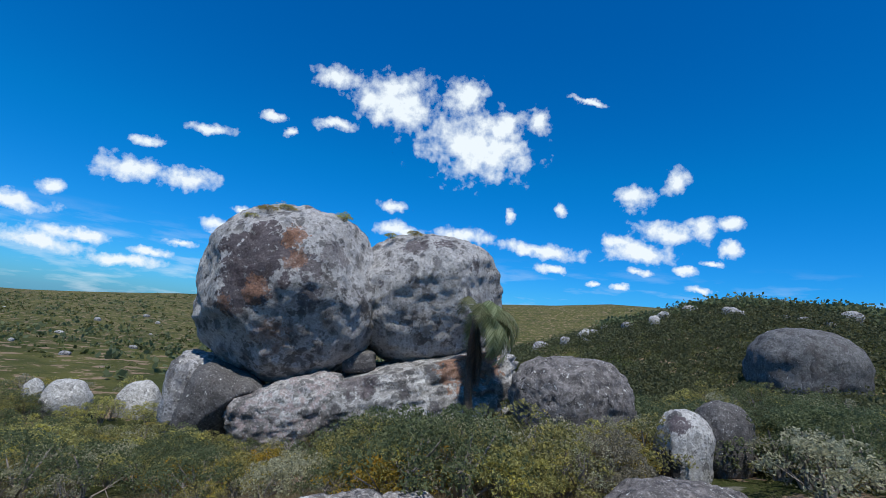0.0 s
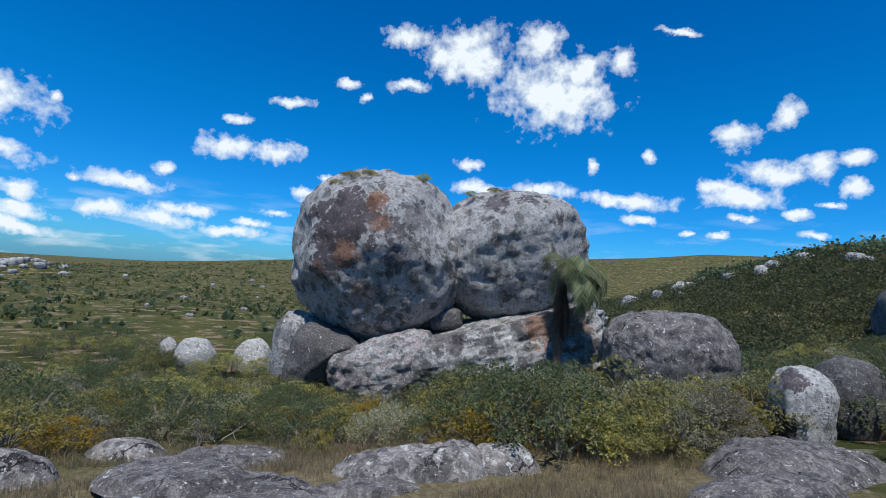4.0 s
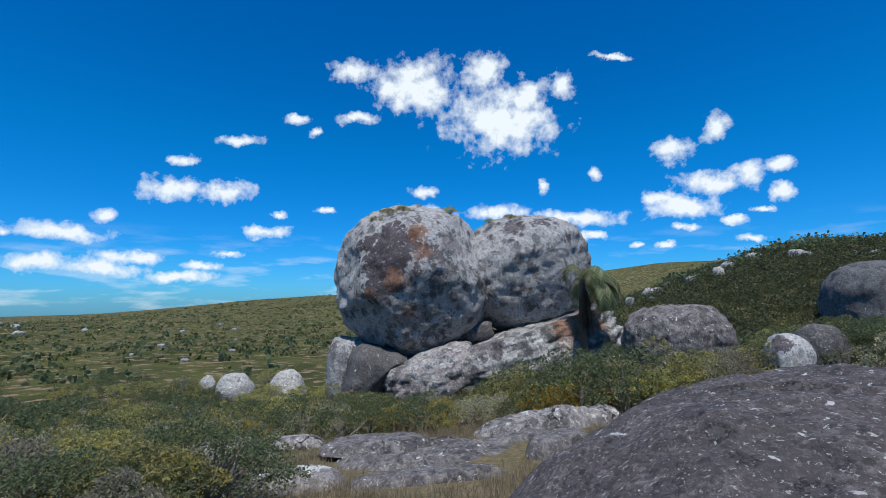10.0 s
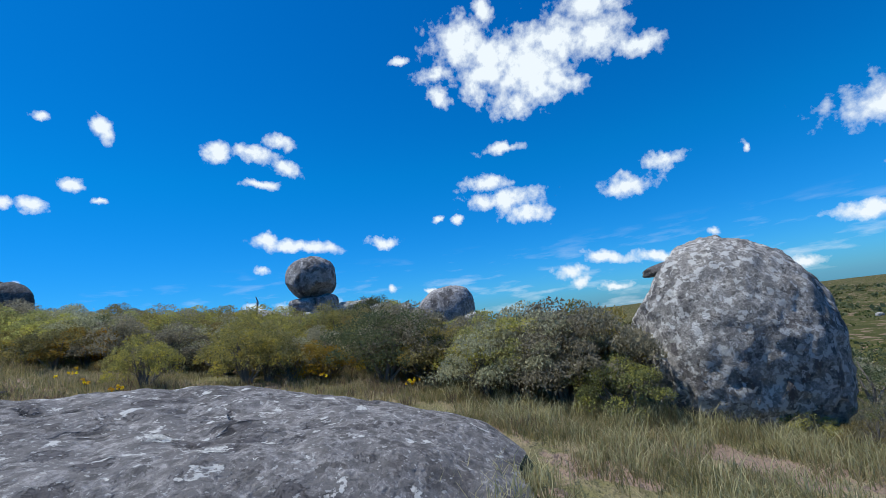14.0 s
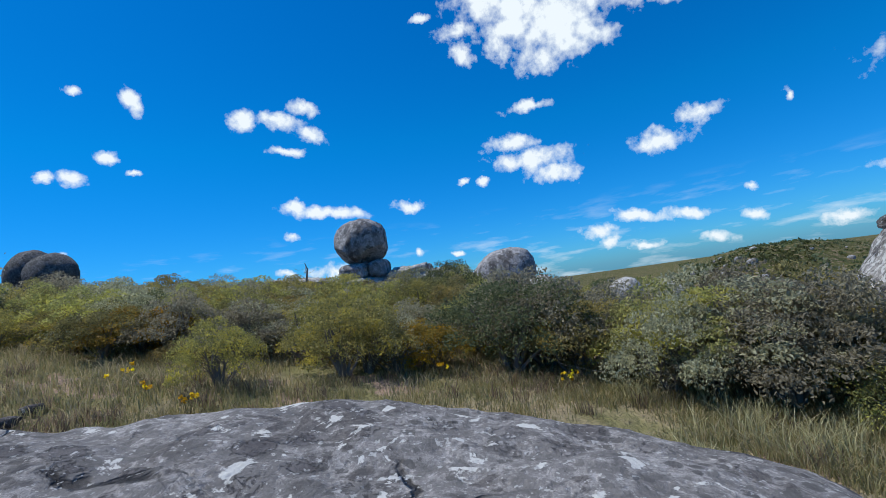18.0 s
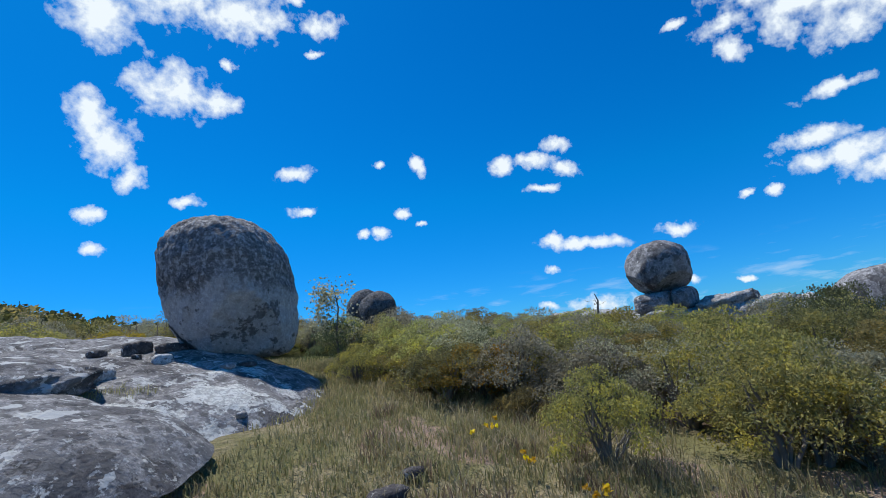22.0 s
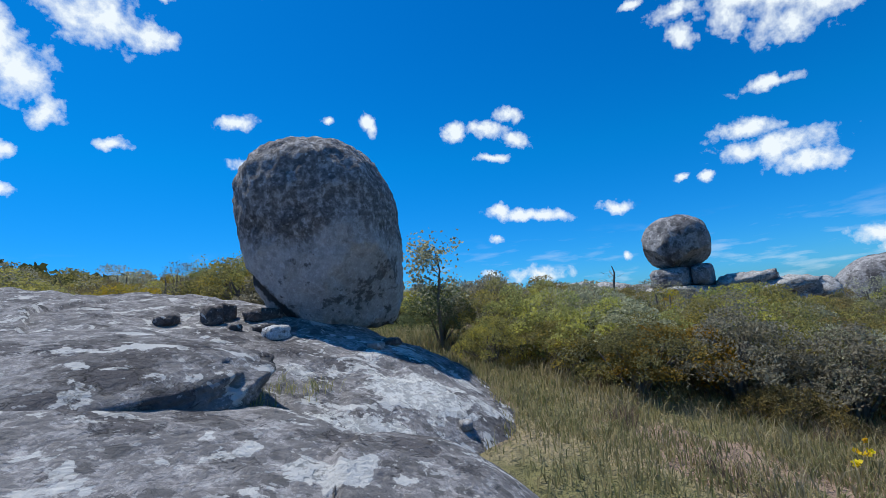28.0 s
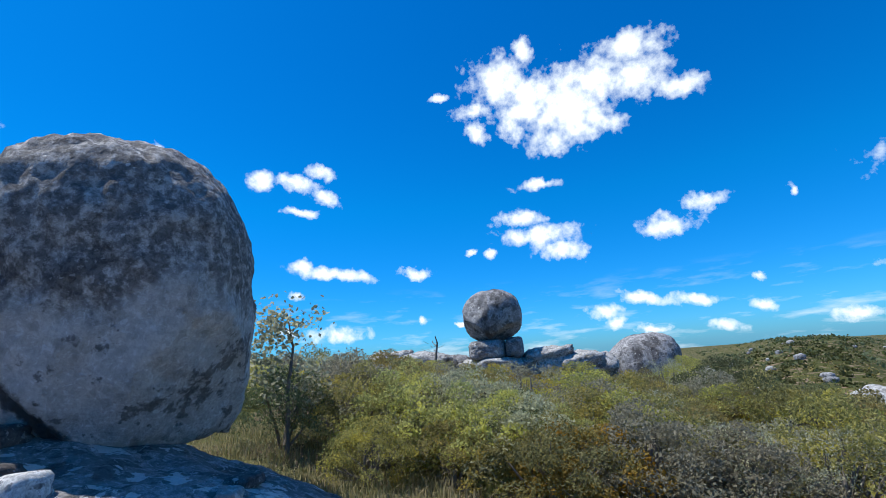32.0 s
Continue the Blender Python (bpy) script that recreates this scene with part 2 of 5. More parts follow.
# ---- materials ----
class Paint:
    """A material and short ways to add nodes to it."""

    def __init__(self, name, rough=0.9, spec=0.25):
        self.m = bpy.data.materials.new(name)
        self.m.use_nodes = True
        self.n, self.l = self.m.node_tree.nodes, self.m.node_tree.links
        self.b = self.n["Principled BSDF"]
        self.b.inputs["Roughness"].default_value = rough
        self.b.inputs["Specular IOR Level"].default_value = spec
        self.tc = self.n.new("ShaderNodeTexCoord")

    def put(self, sock, v):
        if hasattr(v, "is_linked"):
            self.l.new(v, sock)
        else:
            sock.default_value = v

    def noise(self, scale, detail=4, rough=0.55, stretch=(1, 1, 1), offset=(0, 0, 0), space="Object", warp=0.0):
        mp = self.n.new("ShaderNodeMapping")
        mp.inputs["Scale"].default_value, mp.inputs["Location"].default_value = stretch, offset
        self.l.new(self.tc.outputs[space], mp.inputs["Vector"])
        t = self.n.new("ShaderNodeTexNoise")
        t.inputs["Scale"].default_value, t.inputs["Detail"].default_value = scale, detail
        t.inputs["Roughness"].default_value, t.inputs["Distortion"].default_value = rough, warp
        self.l.new(mp.outputs[0], t.inputs["Vector"])
        return t.outputs["Fac"]

    def cells(self, scale, offset=(0, 0, 0), what="Distance"):
        mp = self.n.new("ShaderNodeMapping")
        mp.inputs["Location"].default_value = offset
        self.l.new(self.tc.outputs["Object"], mp.inputs["Vector"])
        t = self.n.new("ShaderNodeTexVoronoi")
        t.inputs["Scale"].default_value = scale
        self.l.new(mp.outputs[0], t.inputs["Vector"])
        return t.outputs[what]

    def math(self, op, a, b=0.5, c=0.5, clamp=False):
        nd = self.n.new("ShaderNodeMath")
        nd.operation, nd.use_clamp = op, clamp
        for i, v in enumerate((a, b, c)):
            self.put(nd.inputs[i], v)
        return nd.outputs[0]

    def step(self, v, lo, hi):
        nd = self.n.new("ShaderNodeMapRange")
        nd.interpolation_type = "SMOOTHSTEP"
        self.put(nd.inputs["Value"], v)
        nd.inputs["From Min"].default_value, nd.inputs["From Max"].default_value = lo, hi
        return nd.outputs[0]

    def mix(self, fac, a, b):
        nd = self.n.new("ShaderNodeMix")
        nd.data_type = "RGBA"
        self.put(nd.inputs["Factor"], fac)
        for key, v in (("A", a), ("B", b)):
            self.put(nd.inputs[key], (*v, 1) if isinstance(v, tuple) else v)
        return nd.outputs["Result"]

    def out(self, color, height=None, strength=0.6, distance=0.05):
        self.put(self.b.inputs["Base Color"], color)
        if height is not None:
            bp = self.n.new("ShaderNodeBump")
            bp.inputs["Strength"].default_value, bp.inputs["Distance"].default_value = strength, distance
            self.l.new(height, bp.inputs["Height"])
            self.l.new(bp.outputs[0], self.b.inputs["Normal"])
        return self.m


def granite(name, light, dark, size=1.0, stain=0.5, white=0.5, orange=0.0, streak=0.0, relief=0.05, seed=0.0, cap=None, crack=0.0, patches=(), pock=0.0, joint=None, mottle=1.0):
    """Weathered granite: grain, grey lichen crust, dark algae stains, pale lichen spots, rust-orange lichen. size: metres of the large patches."""
    p = Paint(name)
    o = (seed * 7.1, seed * 3.3, seed * 5.7)
    big = p.noise(0.9 / size, 5, 0.6, offset=o, warp=0.4)
    mid = p.noise(4.0 / size, 6, 0.65, offset=o)
    fine = p.noise(34.0 / size ** 0.5, 5, 0.7, offset=o)
    c = p.mix(p.step(mid, 0.42, 0.57), dark, light)
    grain = p.noise(13.0 / size ** 0.7, 6, 0.75, offset=(o[1], o[0], o[2]), warp=0.6)
    c = p.mix(p.math("MULTIPLY", p.step(grain, 0.52, 0.565), 0.62 * mottle), c, tuple(v * 0.42 for v in light))
    c = p.mix(p.math("MULTIPLY", p.step(grain, 0.45, 0.41), 0.6), c, tuple(min(0.7, v * 1.45) for v in light))
    c = p.mix(p.math("MULTIPLY", p.step(fine, 0.50, 0.57), 0.55 * mottle), c, tuple(v * 0.5 for v in light))
    st = p.step(p.math("ADD", big, p.math("MULTIPLY", p.math("SUBTRACT", mid, 0.5), 0.9)), 0.62 - 0.2 * stain, 0.70 - 0.2 * stain)
    c = p.mix(p.math("MULTIPLY", st, 0.8), c, p.mix(p.step(grain, 0.4, 0.6), (0.11, 0.098, 0.092), (0.055, 0.05, 0.05)))
    for scale, share, tone in ((8.0, 0.34, 0.30), (3.4, 0.30, 0.36)):        # crusts of dark lichen in small ragged spots
        vo = p.n.new("ShaderNodeTexVoronoi")
        vo.inputs["Scale"].default_value = scale / size ** 0.75
        p.l.new(p.tc.outputs["Object"], vo.inputs["Vector"])
        rnd = p.n.new("ShaderNodeSeparateColor")
        p.l.new(vo.outputs["Color"], rnd.inputs[0])
        spot = p.math("SUBTRACT", p.math("ADD", vo.outputs["Distance"], p.math("MULTIPLY", p.math("SUBTRACT", fine, 0.5), 0.9)), p.math("MULTIPLY", rnd.outputs[0], 0.62))
        some = p.math("MULTIPLY", p.step(spot, -0.06, -0.12), p.step(mid, 0.40, 0.50))
        c = p.mix(p.math("MULTIPLY", some, share * 2.4 * mottle), c, tuple(v * tone for v in light))
    if pock:         # dark weathered hollows, drawn out downwards
        mp = p.n.new("ShaderNodeMapping")
        mp.inputs["Scale"].default_value = (1, 1, 0.55)
        p.l.new(p.tc.outputs["Object"], mp.inputs["Vector"])
        vo = p.n.new("ShaderNodeTexVoronoi")
        vo.inputs["Scale"].default_value = pock
        p.l.new(mp.outputs[0], vo.inputs["Vector"])
        hollow = p.step(p.math("ADD", vo.outputs["Distance"], p.math("MULTIPLY", p.math("SUBTRACT", grain, 0.5), 1.1)), 0.33, 0.27)
        hollow = p.math("MULTIPLY", hollow, p.step(p.noise(0.35, 3, 0.5, offset=(o[2], 1, o[1])), 0.40, 0.48))
        c = p.mix(p.math("MULTIPLY", hollow, 0.8 * min(1.0, mottle)), c, (0.095, 0.087, 0.088))
    if crack:        # weathered joints
        edge = p.n.new("ShaderNodeTexVoronoi")
        edge.feature = "DISTANCE_TO_EDGE"
        edge.inputs["Scale"].default_value = crack
        wob = p.n.new("ShaderNodeVectorMath")
        wob.operation = "MULTIPLY_ADD"
        nz = p.n.new("ShaderNodeTexNoise")
        nz.inputs["Scale"].default_value, nz.inputs["Detail"].default_value = 1.1, 5
        p.l.new(p.tc.outputs["Object"], nz.inputs["Vector"])
        p.l.new(nz.outputs["Color"], wob.inputs[0])
        wob.inputs[1].default_value = (1.6, 1.6, 1.6)
        p.l.new(p.tc.outputs["Object"], wob.inputs[2])
        p.l.new(wob.outputs[0], edge.inputs["Vector"])
        line = p.math("MULTIPLY", p.step(edge.outputs["Distance"], 0.016, 0.004), p.step(p.noise(0.7, 2, 0.5, offset=(3, o[0], 1)), 0.46, 0.54))
        c = p.mix(p.math("MULTIPLY", line, 0.9), c, (0.022, 0.02, 0.02))
    if cap is not None:        # crust of dark lichen over the top of the stone
        z = p.n.new("ShaderNodeSeparateXYZ")
        p.l.new(p.tc.outputs["Object"], z.inputs[0])
        e = p.math("ADD", p.math("MULTIPLY", z.outputs["Z"], 1.0 / size), p.math("MULTIPLY", p.math("SUBTRACT", big, 0.5), 2.4))
        crust = p.math("MULTIPLY", p.step(e, cap - 0.25, cap + 0.35), p.step(p.noise(7.0 / size, 6, 0.7, offset=o), 0.34, 0.56))
        c = p.mix(p.math("MULTIPLY", crust, 0.85), c, p.mix(p.step(grain, 0.4, 0.6), (0.15, 0.143, 0.14), (0.06, 0.056, 0.055)))
    if streak:
        s = p.noise(1.6 / size, 5, 0.6, stretch=(1, 1, 0.22), offset=o)
        c = p.mix(p.math("MULTIPLY", p.step(s, 0.56, 0.66), streak), c, (0.055, 0.052, 0.055))
    if white:
        blot = p.noise(3.4 / size, 6, 0.62, offset=(o[1], o[2], o[0] + 4), warp=0.3)
        cut = 0.70 - 0.075 * white
        c = p.mix(p.math("MULTIPLY", p.step(blot, cut, cut + 0.025), 0.88), c, p.mix(fine, (0.72, 0.71, 0.67), (0.50, 0.495, 0.465)))
        speck = p.step(p.noise(15.0 / size, 3, 0.6, offset=(o[2], o[0], o[1])), 0.62, 0.65)
        c = p.mix(p.math("MULTIPLY", speck, 0.55 * min(1.0, white + 0.3)), c, (0.56, 0.555, 0.53))
    if orange:
        r = p.step(p.math("ADD", p.noise(1.1 / size, 5, 0.65, offset=(o[2] + 9, o[0], o[1])), p.math("MULTIPLY", p.math("SUBTRACT", fine, 0.5), 0.2)), 0.68 - 0.12 * orange, 0.75 - 0.12 * orange)
        c = p.mix(p.math("MULTIPLY", r, 0.75), c, (0.34, 0.13, 0.055))
    for x, y, z, r, tone, amount in patches:
        away = p.n.new("ShaderNodeVectorMath")
        away.operation = "DISTANCE"
        p.l.new(p.tc.outputs["Object"], away.inputs[0])
        away.inputs[1].default_value = (x, y, z or 0.0)
        if z is None:        # a patch on a level skin
            level = p.n.new("ShaderNodeVectorMath")
            level.operation = "MULTIPLY"
            level.inputs[1].default_value = (1, 1, 0)
            p.l.new(p.tc.outputs["Object"], level.inputs[0])
            p.l.new(level.outputs[0], away.inputs[0])
        rag = p.math("ADD", p.math("DIVIDE", away.outputs["Value"], r), p.math("MULTIPLY", p.math("SUBTRACT", p.noise(2.2 / r, 7, 0.66, offset=(x, y, r)), 0.5), 3.0))
        bare = p.step(p.noise(5.0 / r ** 0.5, 6, 0.72, offset=(y, r, x)), 0.62, 0.58)
        c = p.mix(p.math("MULTIPLY", p.math("MULTIPLY", p.step(rag, 1.0, 0.95), bare), amount), c, p.mix(p.step(grain, 0.46, 0.54), tone, tuple(v * 0.6 for v in tone)))
    if joint is not None:        # an open joint across the stone: direction, distance from its middle, half width
        dot = p.n.new("ShaderNodeVectorMath")
        dot.operation = "DOT_PRODUCT"
        p.l.new(p.tc.outputs["Object"], dot.inputs[0])
        dot.inputs[1].default_value = joint[0]
        off_joint = p.math("ABSOLUTE", p.math("SUBTRACT", p.math("ADD", dot.outputs["Value"], p.math("MULTIPLY", p.math("SUBTRACT", mid, 0.5), 0.16)), joint[1]))
        c = p.mix(p.math("MULTIPLY", p.step(off_joint, joint[2], joint[2] * 0.4), 0.9), c, (0.03, 0.028, 0.028))
    pits = p.step(p.cells(9.0 / size, (o[1], o[0], o[2])), 0.0, 0.35)
    h = p.math("ADD", p.math("MULTIPLY", mid, 1.0), p.math("ADD", p.math("MULTIPLY", fine, 0.5), p.math("ADD", p.math("MULTIPLY", pits, 0.35), p.math("MULTIPLY", grain, 0.6))))
    if pock:
        h = p.math("SUBTRACT", h, p.math("MULTIPLY", hollow, 0.7))
    if crack:
        h = p.math("SUBTRACT", h, p.math("MULTIPLY", line, 1.5))
    return p.out(c, h, 1.0, relief * 0.6)


PLUM, RUST, WHITE = (0.125, 0.098, 0.105), (0.36, 0.185, 0.115), (0.72, 0.71, 0.66)
ROCK_GREAT = granite("great_boulder_granite", (0.60, 0.575, 0.555), (0.46, 0.438, 0.422), 1.5, 0.14, 0.6, 0.0, 0.4, 0.22, 1.0, pock=1.5, mottle=0.85, patches=[
    (-1.15, -3.8, 1.5, 1.75, PLUM, 0.92), (-1.7, -3.9, -0.3, 1.15, PLUM, 0.88), (1.2, -3.8, 1.0, 0.75, PLUM, 0.8), (1.3, -3.9, -0.2, 0.55, PLUM, 0.75), (2.3, -3.3, 1.9, 0.8, PLUM, 0.55), (0.3, -3.4, 2.4, 0.62, RUST, 0.85), (0.65, -3.9, 1.3, 0.55, RUST, 0.7),
    (-0.95, -4.0, -0.2, 0.62, RUST, 0.75), (-2.3, -3.6, -0.9, 0.4, RUST, 0.7), (-0.2, -3.6, -2.3, 0.85, RUST, 0.4), (-2.4, -3.2, 1.8, 0.3, RUST, 0.5)])
ROCK_TWIN = granite("right_boulder_granite", (0.58, 0.555, 0.535), (0.45, 0.43, 0.413), 1.4, 0.14, 0.6, 0.0, 0.4, 0.22, 2.0, pock=1.4, mottle=0.85, patches=[
    (-0.6, -2.4, 2.6, 0.7, PLUM, 0.8), (0.9, -2.6, 2.4, 0.6, PLUM, 0.85), (1.6, -2.5, 2.0, 0.55, PLUM, 0.85), (2.3, -2.6, 1.5, 0.5, PLUM, 0.75), (-1.5, -3.0, 1.4, 0.4, PLUM, 0.8), (-2.4, -2.9, 0.6, 0.45, PLUM, 0.7), (0.6, -3.2, 1.5, 0.35, PLUM, 0.8)])
ROCK_BASE = granite("base_granite", (0.52, 0.50, 0.475), (0.28, 0.265, 0.253), 1.45, 0.55, 0.9, 0.0, 0.0, 0.13, 3.0, pock=1.35, patches=[(2.3, -2.7, 1.3, 1.15, RUST, 0.8), (3.5, -2.4, 1.2, 0.95, RUST, 0.75), (-2.4, -2.4, 1.3, 0.9, PLUM, 0.7)])
ROCK_PITTED = granite("pitted_base_granite", (0.54, 0.52, 0.495), (0.34, 0.255, 0.243), 1.3, 0.4, 0.9, 0.0, 0.0, 0.15, 3.6, pock=1.7)
ROCK_SPLIT = granite("black_and_white_granite", (0.62, 0.60, 0.57), (0.40, 0.385, 0.365), 0.8, 0.35, 0.6, 0.0, 0.9, 0.1, 3.9, patches=[(-0.75, -0.2, -0.5, 0.5, (0.05, 0.047, 0.047), 0.95), (-0.5, -0.5, 0.9, 0.35, PLUM, 0.9)])
EGG_JOINT = ((-0.19, 0.679, 0.709), -0.861)
ROCK_EGG = granite("egg_boulder_granite", (0.56, 0.53, 0.50), (0.47, 0.445, 0.42), 0.55, 0.12, 0.3, 0.0, 0.0, 0.03, 4.0, cap=-0.15, mottle=0.4, joint=(*EGG_JOINT, 0.06))
ROCK_SPOT = granite("spotted_lichen_granite", (0.44, 0.415, 0.38), (0.27, 0.254, 0.234), 0.42, 0.25, 2.1, 0.0, 0.0, 0.05, 5.0, pock=4.5, patches=[
    (1.2, -0.4, -0.5, 0.2, WHITE, 0.9), (1.25, 0.3, -0.7, 0.22, WHITE, 0.9), (1.0, -0.9, 0.1, 0.16, WHITE, 0.85), (1.3, 0.1, -0.2, 0.12, WHITE, 0.8), (1.0, -0.8, -0.6, 0.2, WHITE, 0.8), (1.2, -0.6, 0.3, 0.1, WHITE, 0.8)])
ROCK_PALE = granite("pale_lichened_granite", (0.53, 0.51, 0.475), (0.33, 0.315, 0.295), 0.8, 0.3, 1.3, 0.0, 0.0, 0.045, 5.5)
ROCK_SLAB = granite("slab_granite", (0.31, 0.294, 0.282), (0.18, 0.169, 0.162), 0.9, 0.3, 1.3, 0.0, 0.0, 0.05, 6.0, pock=2.6, crack=0.3, patches=[(0.27, 0.92, None, 0.13, WHITE, 0.9), (0.49, 1.51, None, 0.12, WHITE, 0.9)])
ROCK_BLOT = granite("blotched_slab_granite", (0.36, 0.342, 0.33), (0.215, 0.203, 0.195), 0.8, 0.30, 1.7, 0.0, 0.0, 0.055, 6.5, pock=2.8, patches=[
    (-1.65, 3.2, None, 0.36, WHITE, 0.98), (-1.45, 3.05, None, 0.14, WHITE, 0.9), (-0.7, 3.45, None, 0.20, WHITE, 0.95), (-0.95, 3.55, None, 0.20, WHITE, 0.95), (-0.5, 3.3, None, 0.16, WHITE, 0.9), (-1.05, 4.0, None, 0.16, WHITE, 0.92), (-1.55, 4.1, None, 0.17, WHITE, 0.92),
    (-1.3, 3.75, None, 0.14, WHITE, 0.9), (-2.3, 2.6, None, 0.16, WHITE, 0.9), (-2.5, 3.1, None, 0.14, WHITE, 0.85), (-2.1, 3.5, None, 0.12, WHITE, 0.9), (-1.9, 2.5, None, 0.12, WHITE, 0.85), (0.0, 2.4, None, 0.16, WHITE, 0.85), (0.15, 3.1, None, 0.13, WHITE, 0.85),
    (-0.2, 3.9, None, 0.16, WHITE, 0.85), (0.5, 1.6, None, 0.22, WHITE, 0.8), (-1.0, 2.6, None, 0.10, WHITE, 0.8)])
ROCK_PAVE = granite("dark_pavement_granite", (0.285, 0.258, 0.246), (0.15, 0.135, 0.129), 0.6, 0.45, 1.0, 0.0, 0.0, 0.07, 8.0, crack=0.5, pock=3.0)
ROCK_PURPLE = granite("purple_brown_crusted_granite", (0.19, 0.164, 0.16), (0.095, 0.08, 0.078), 0.6, 0.45, 0.9, 0.0, 0.0, 0.07, 8.0, pock=3.0)
ROCK_PALER = granite("pale_ledge_granite", (0.42, 0.385, 0.36), (0.25, 0.225, 0.212), 0.7, 0.40, 1.3, 0.0, 0.0, 0.07, 8.2, crack=0.5, pock=2.6)
ROCK_BARE = granite("bare_pinkish_granite", (0.52, 0.475, 0.44), (0.42, 0.38, 0.352), 0.8, 0.12, 0.8, 0.0, 0.0, 0.03, 8.6, crack=0.4)
ROCK_PATCH = granite("pavement_granite_with_lichen", (0.34, 0.31, 0.292), (0.2, 0.18, 0.17), 0.6, 0.35, 1.2, 0.0, 0.0, 0.06, 8.4, pock=3.0, patches=[(0.42, -0.2, None, 0.2, WHITE, 0.95), (0.25, 0.1, None, 0.16, WHITE, 0.9), (0.6, 0.1, None, 0.12, WHITE, 0.9)])
ROCK_FAR = granite("far_granite", (0.46, 0.446, 0.44), (0.29, 0.281, 0.28), 1.2, 0.34, 0.6, 0.0, 0.45, 0.09, 7.0, pock=1.6)
# dark stone; also paints the shade on the blocks under the great boulders
ROCK_DUSK = granite("weathered_and_shaded_granite", (0.16, 0.149, 0.143), (0.09, 0.084, 0.081), 0.9, 0.45, 0.5, 0.0, 0.3, 0.06, 8.5)
ROCK_QUARTZ = granite("white_vein_quartz", (0.78, 0.77, 0.74), (0.60, 0.59, 0.56), 0.2, 0.05, 0.0, 0.0, 0.0, 0.02, 10.0)
ROCK_STRIPE = granite("striped_granite", (0.22, 0.216, 0.214), (0.13, 0.127, 0.125), 1.3, 0.4, 0.2, 0.0, 0.95, 0.2, 9.0)


def leafy(name, a, b, tip=None):
    p = Paint(name, 0.6, 0.3)
    info = p.n.new("ShaderNodeObjectInfo")
    geo = p.n.new("ShaderNodeNewGeometry")
    c = p.mix(geo.outputs["Random Per Island"], a, b)
    if tip:
        c = p.mix(p.math("MULTIPLY", p.step(p.noise(2.2, 3), 0.5, 0.62), 0.8), c, tip)
    hs = p.n.new("ShaderNodeHueSaturation")
    p.l.new(c, hs.inputs["Color"])
    p.l.new(p.math("MULTIPLY_ADD", info.outputs["Random"], 0.05, 0.475), hs.inputs["Hue"])
    p.l.new(p.math("MULTIPLY_ADD", info.outputs["Random"], 0.6, 0.75), hs.inputs["Value"])
    m = p.out(hs.outputs["Color"])
    tr = p.n.new("ShaderNodeBsdfTranslucent")
    p.l.new(hs.outputs["Color"], tr.inputs["Color"])
    mx = p.n.new("ShaderNodeMixShader")
    mx.inputs[0].default_value = 0.54
    p.l.new(p.b.outputs[0], mx.inputs[1])
    p.l.new(tr.outputs[0], mx.inputs[2])
    p.l.new(mx.outputs[0], p.n["Material Output"].inputs["Surface"])
    return m


LEAF_OLIVE = leafy("olive_leaves", (0.20, 0.19, 0.075), (0.43, 0.385, 0.15), (0.52, 0.43, 0.11))
LEAF_GREEN = leafy("green_leaves", (0.14, 0.142, 0.06), (0.31, 0.295, 0.11), (0.42, 0.36, 0.10))
LEAF_GREY = leafy("grey_leaves", (0.23, 0.22, 0.14), (0.46, 0.43, 0.29))
LEAF_GOLD = leafy("yellow_green_leaves", (0.20, 0.19, 0.07), (0.42, 0.37, 0.12), (0.54, 0.44, 0.08))
LEAF_FLOWER = leafy("golden_flowering_leaves", (0.30, 0.27, 0.06), (0.46, 0.35, 0.05), (0.60, 0.40, 0.03))
LEAF_DARK = leafy("dark_leaves", (0.085, 0.105, 0.05), (0.17, 0.185, 0.085))
LEAF_HEATH = leafy("low_heath_leaves", (0.075, 0.088, 0.028), (0.125, 0.13, 0.04))
PALM_LEAF = leafy("palm_leaflets", (0.13, 0.16, 0.07), (0.30, 0.33, 0.18))
GRASS = leafy("dry_grass", (0.40, 0.32, 0.18), (0.20, 0.20, 0.085))
STRAW = leafy("straw_tussock", (0.50, 0.41, 0.26), (0.28, 0.25, 0.13))
DEAD_GRASS = leafy("dead_brown_grass", (0.15, 0.105, 0.08), (0.26, 0.19, 0.13))
DEAD_FROND = leafy("dead_palm_leaflets", (0.07, 0.055, 0.045), (0.13, 0.105, 0.08))
PETAL = leafy("yellow_petals", (0.75, 0.50, 0.02), (0.85, 0.62, 0.04))


def bark():
    p = Paint("grey_brown_bark", 0.95, 0.1)
    n = p.noise(9, 5, 0.65, stretch=(1, 1, 0.2))
    return p.out(p.mix(n, (0.10, 0.085, 0.07), (0.30, 0.265, 0.23)), n, 0.7, 0.02)


BARK = bark()
PALM_BARK = granite("dark_palm_trunk", (0.09, 0.078, 0.066), (0.05, 0.043, 0.037), 0.4, 0.3, 0.0, 0.0, 0.4, 0.02, 11.0)


